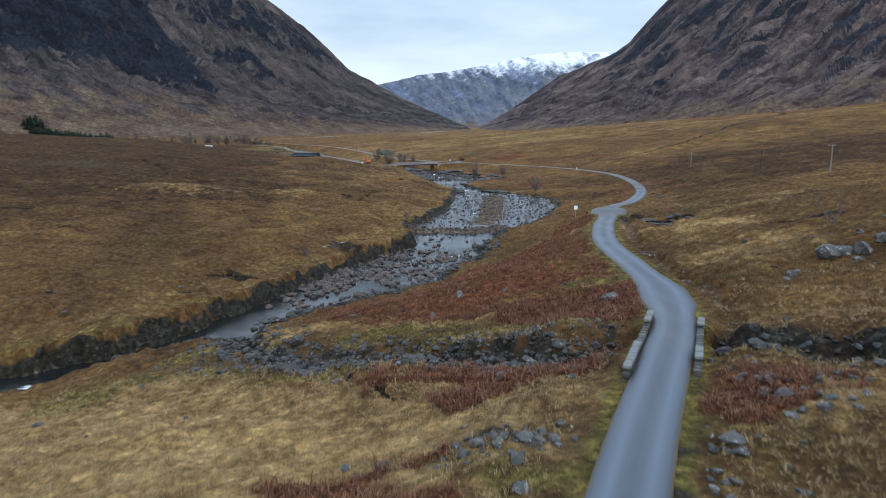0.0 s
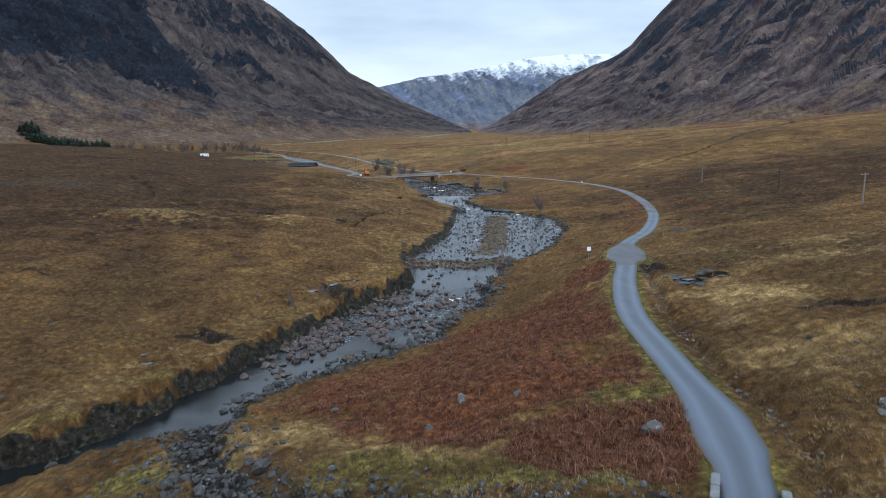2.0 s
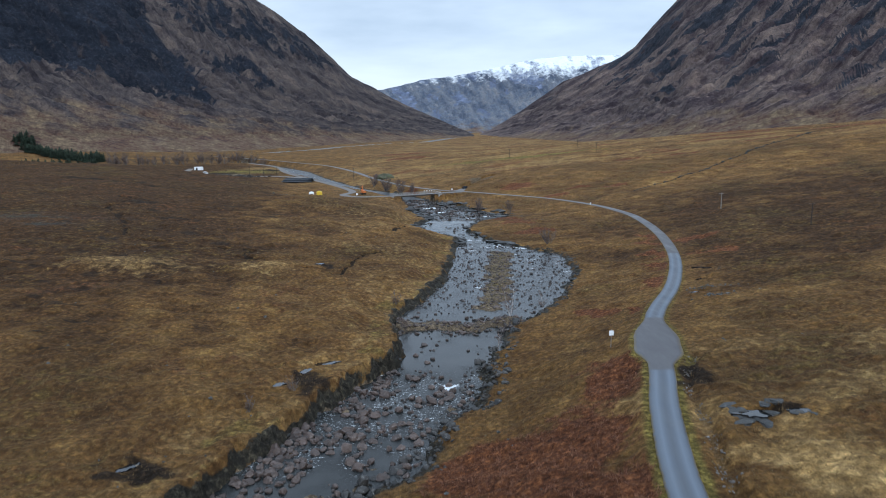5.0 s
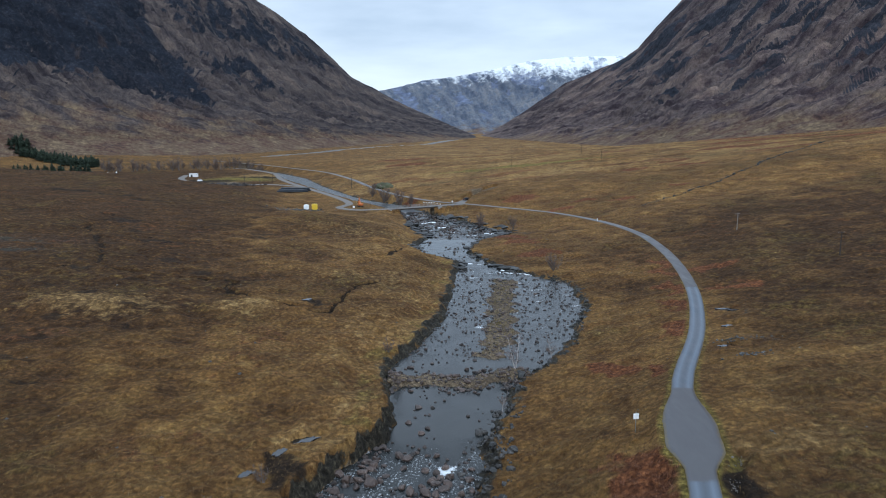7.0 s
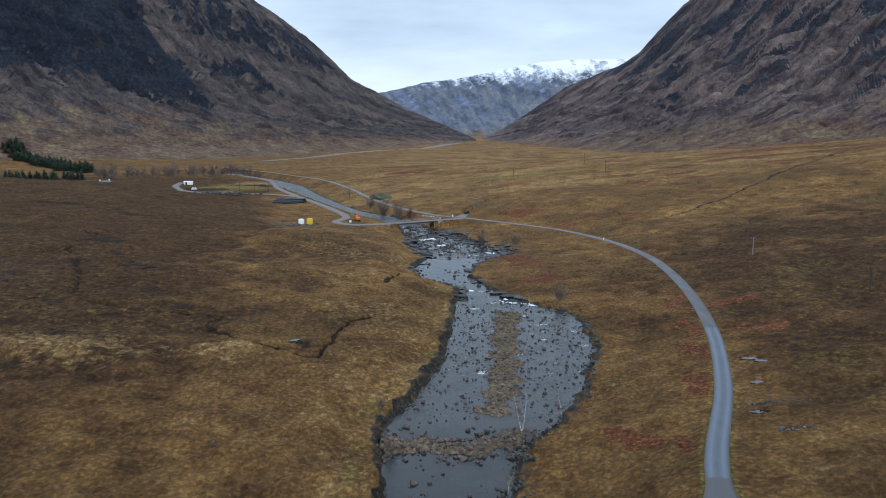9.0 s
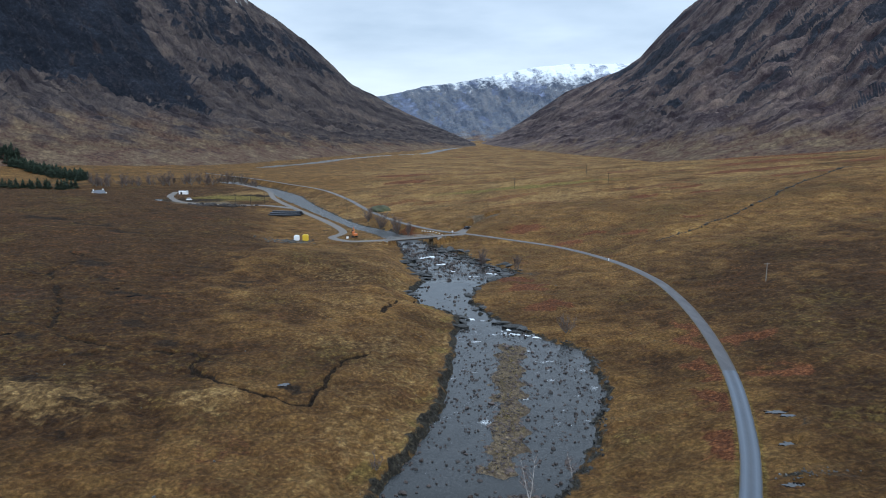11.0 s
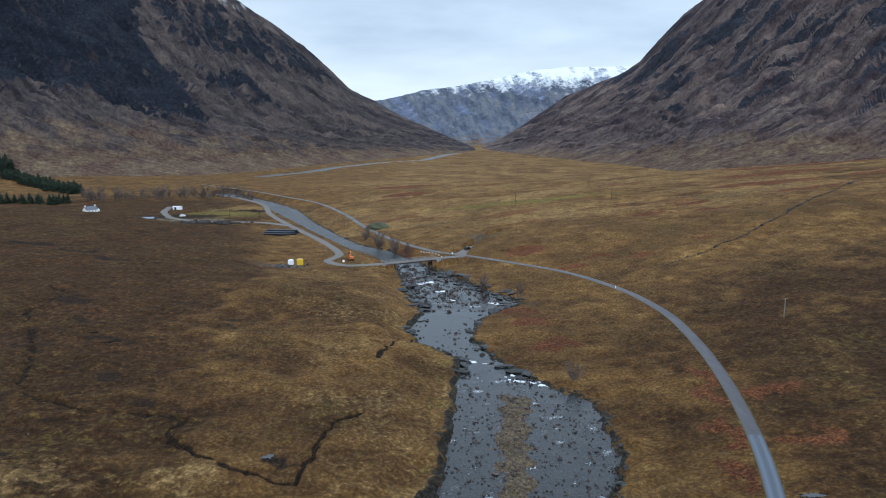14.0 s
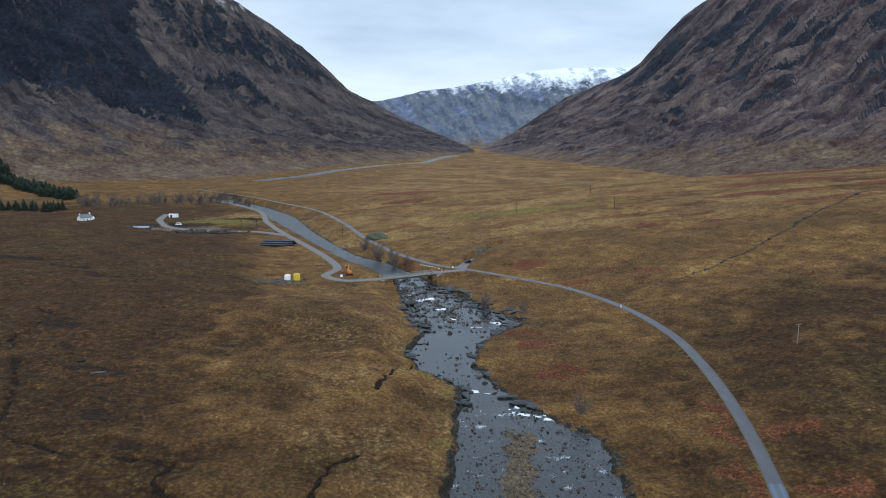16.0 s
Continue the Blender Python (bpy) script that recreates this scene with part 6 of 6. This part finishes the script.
def cottage(x, y, turn):
    h = thing("cottage", x, y, ground_z(x, y) - 0.2, turn, "whitewashed cottage with a grey slate roof and chimneys", "house")
    part("wall", gabled(bmesh.new(), 11, 6.5, 3.0, 5.9), LIME, h)
    roof = part("roof", roof_slab(bmesh.new(), 11, 6.5, 3.0, 5.9), SLATE, h)
    for cx in (-4.9, 4.9):
        part("chimney", boxed(cx, 0, 6.4, 0.8, 0.9, 1.5, 0.04), LIME, roof)
    part("door", boxed(0, -3.27, 1.15, 1.0, 0.08, 2.1, 0.02), TIMBER, h)
    for cx in (-3.2, 3.2):
        w_ = part("window", boxed(cx, -3.27, 1.7, 1.1, 0.08, 1.2, 0.02), WHITE, h)
        part("pane", boxed(cx, -3.31, 1.7, 0.9, 0.04, 1.0, 0.01), GLASS, w_)
    part("porch", gabled(bmesh.new(), 3.0, 3.0, 2.2, 3.4), LIME, h).location = (7.0, 0, 0)
    return h


cottage(-277.5, 617, 62).scale = (0.85, 0.85, 0.85)


def shed(x, y, wide, deep, tall, turn, mat, label, name="shed", roof_mat=None):
    h = thing(name, x, y, ground_z(x, y) - 0.1, turn, label, "building")
    part("wall", gabled(bmesh.new(), wide, deep, tall, tall + deep * 0.12), mat, h)
    part("roof", roof_slab(bmesh.new(), wide, deep, tall, tall + deep * 0.12, 0.25, 0.12), roof_mat or mat, h)
    part("door", boxed(-wide * 0.2, -deep / 2 - 0.03, tall * 0.42, wide * 0.22, 0.08, tall * 0.8, 0.02), DARK, h)
    return h


shed(-211, 566, 10.5, 6.0, 2.8, 8, plain("dark_cladding", (0.06, 0.06, 0.062), 0.8, 0, 0.3, 1.0, 0.2), "low dark shed with a grey tin roof", roof_mat=TIN)
shed(-218, 640, 7.0, 2.6, 2.5, 0, WHITE, "white site cabin in the works yard", "site_cabin")
tagged(ribbon("road_site", SITE_TRACK, lambda p: 2.6, side_z_of, GRAVEL_ROAD, 3.0), "muddy gravel track into the works yard", "track", kind="structure")
tagged(ribbon("road_pull_out", PULL_OUT, lambda p: 3.4, lambda y: 2.04 + 0 * y, GRAVEL_ROAD, 2.0), "gravel lay-by beside the junction", "lay-by", kind="structure")

# --- a ruined wall up the hillside
wl_ = curve_points([(96, 379), (115, 391), (134, 404), (158, 424), (178, 441), (215, 478), (262, 520)], 0.5)
px, py = wl_[:, 0] + rr.normal(0, 0.35, len(wl_)) + 2.5 * fbm(wl_[:, 0] / 14, wl_[:, 1] / 14, 3, 9), wl_[:, 1] + rr.normal(0, 0.35, len(wl_))
tagged(joined_rocks("stone_dyke", px, py, rr.lognormal(-0.55, 0.4, len(px)), STONE_BANK, ROCKS, seed=17, sink=0.12), "tumbled dark stone dyke across the hillside", "wall", kind="stuff")

mound = bmesh.new()
bmesh.ops.create_icosphere(mound, subdivisions=4, radius=1)
for v in mound.verts:
    v.co *= 1 + 0.16 * noise.noise(v.co * 2.1)
    v.co.z *= 0.9
mound_ob = thing("earth_mound", -43.5, 533, ground_z(-43.5, 533) - 0.4, 25, "dark turfed heap of earth beside the far road", "mound")
part("heap", mound, plain("dark_turf", (0.055, 0.058, 0.026), 0.95, 0, 0.45, 0.8, 0.8), mound_ob).scale = (7.5, 9, 4.2)
post = thing("marker_post", 69.0, 352.5, ground_z(69, 352.5) - 0.2, 0, "short white marker post on the road edge", "post")
part("shaft", boxed(0, 0, 0.7, 0.3, 0.3, 1.4, 0.03), WHITE, post)

px, py = rr.normal(-168, 14, 160), rr.normal(559, 2.5, 160)
tagged(joined_rocks("soil_heap", px, py, rr.lognormal(0.7, 0.35, 160), plain("dark_soil", (0.045, 0.038, 0.034), 0.95, 0, 0.5, 0.8, 0.8), ROCKS, seed=19, sink=0.1), "long heap of dark dug soil in the works yard", "soil heap", kind="stuff")
px, py = rr.uniform(-262, -205, 60), rr.normal(582, 2.0, 60)
tagged(joined_rocks("yard_stones", px, py, rr.lognormal(-0.3, 0.4, 60), STONE_FIELD, ROCKS, seed=20), "line of pale stones along the yard edge", "stones", kind="stuff")


# --- pools of standing water on the moor and ditch stones beside the road
def pool(x, y, long, wide, turn, z, seed, label):
    """A shallow sheet of water with a wandering edge that dips under its banks."""
    a = np.linspace(0, 2 * np.pi, 40, endpoint=False)
    r = 1 + 0.9 * fbm(2.2 * np.cos(a) + seed, 2.2 * np.sin(a), 3, seed)
    c, d = math.cos(radians(turn)), math.sin(radians(turn))
    ex, ey = (long + 0.3) * r * np.cos(a), (wide + 0.3) * r * np.sin(a)
    px_, py_ = x + ex * c - ey * d, y + ex * d + ey * c
    v = [(x, y, z)] + [(q, w, z) for q, w in zip(px_, py_)] + [(q, w, z - 0.4) for q, w in zip(px_, py_)]
    f = [(0, 1 + k, 1 + (k + 1) % 40) for k in range(40)] + [(1 + k, 41 + k, 41 + (k + 1) % 40, 1 + (k + 1) % 40) for k in range(40)]
    return tagged(new("pool", mesh_of("pool", v, f, POOL)), label, "pool", "pools on the moor")


POOL = plain("still_peaty_water", (0.012, 0.013, 0.014), 0.04, 0, 0.2, 0.8, 0.02)
for k, (x, y, long, wide, turn, z) in enumerate(POOLS):
    pool(x, y, long, wide, turn, z, 3 + k, "small dark pool of standing water reflecting the sky")
dl = curve_points(DITCH, 0.16)
px, py = dl[:, 0] + rr.normal(0, 0.35, len(dl)), dl[:, 1] + rr.normal(0, 0.3, len(dl))
keep = fbm(px / 3, py / 3, 2, 95) > -0.05
tagged(joined_rocks("ditch_stones", px[keep], py[keep], rr.lognormal(-1.8, 0.4, keep.sum()), STONE_DITCH, ROCKS, seed=28), "pale pinkish stones washed along a roadside ditch", "stones", kind="stuff")
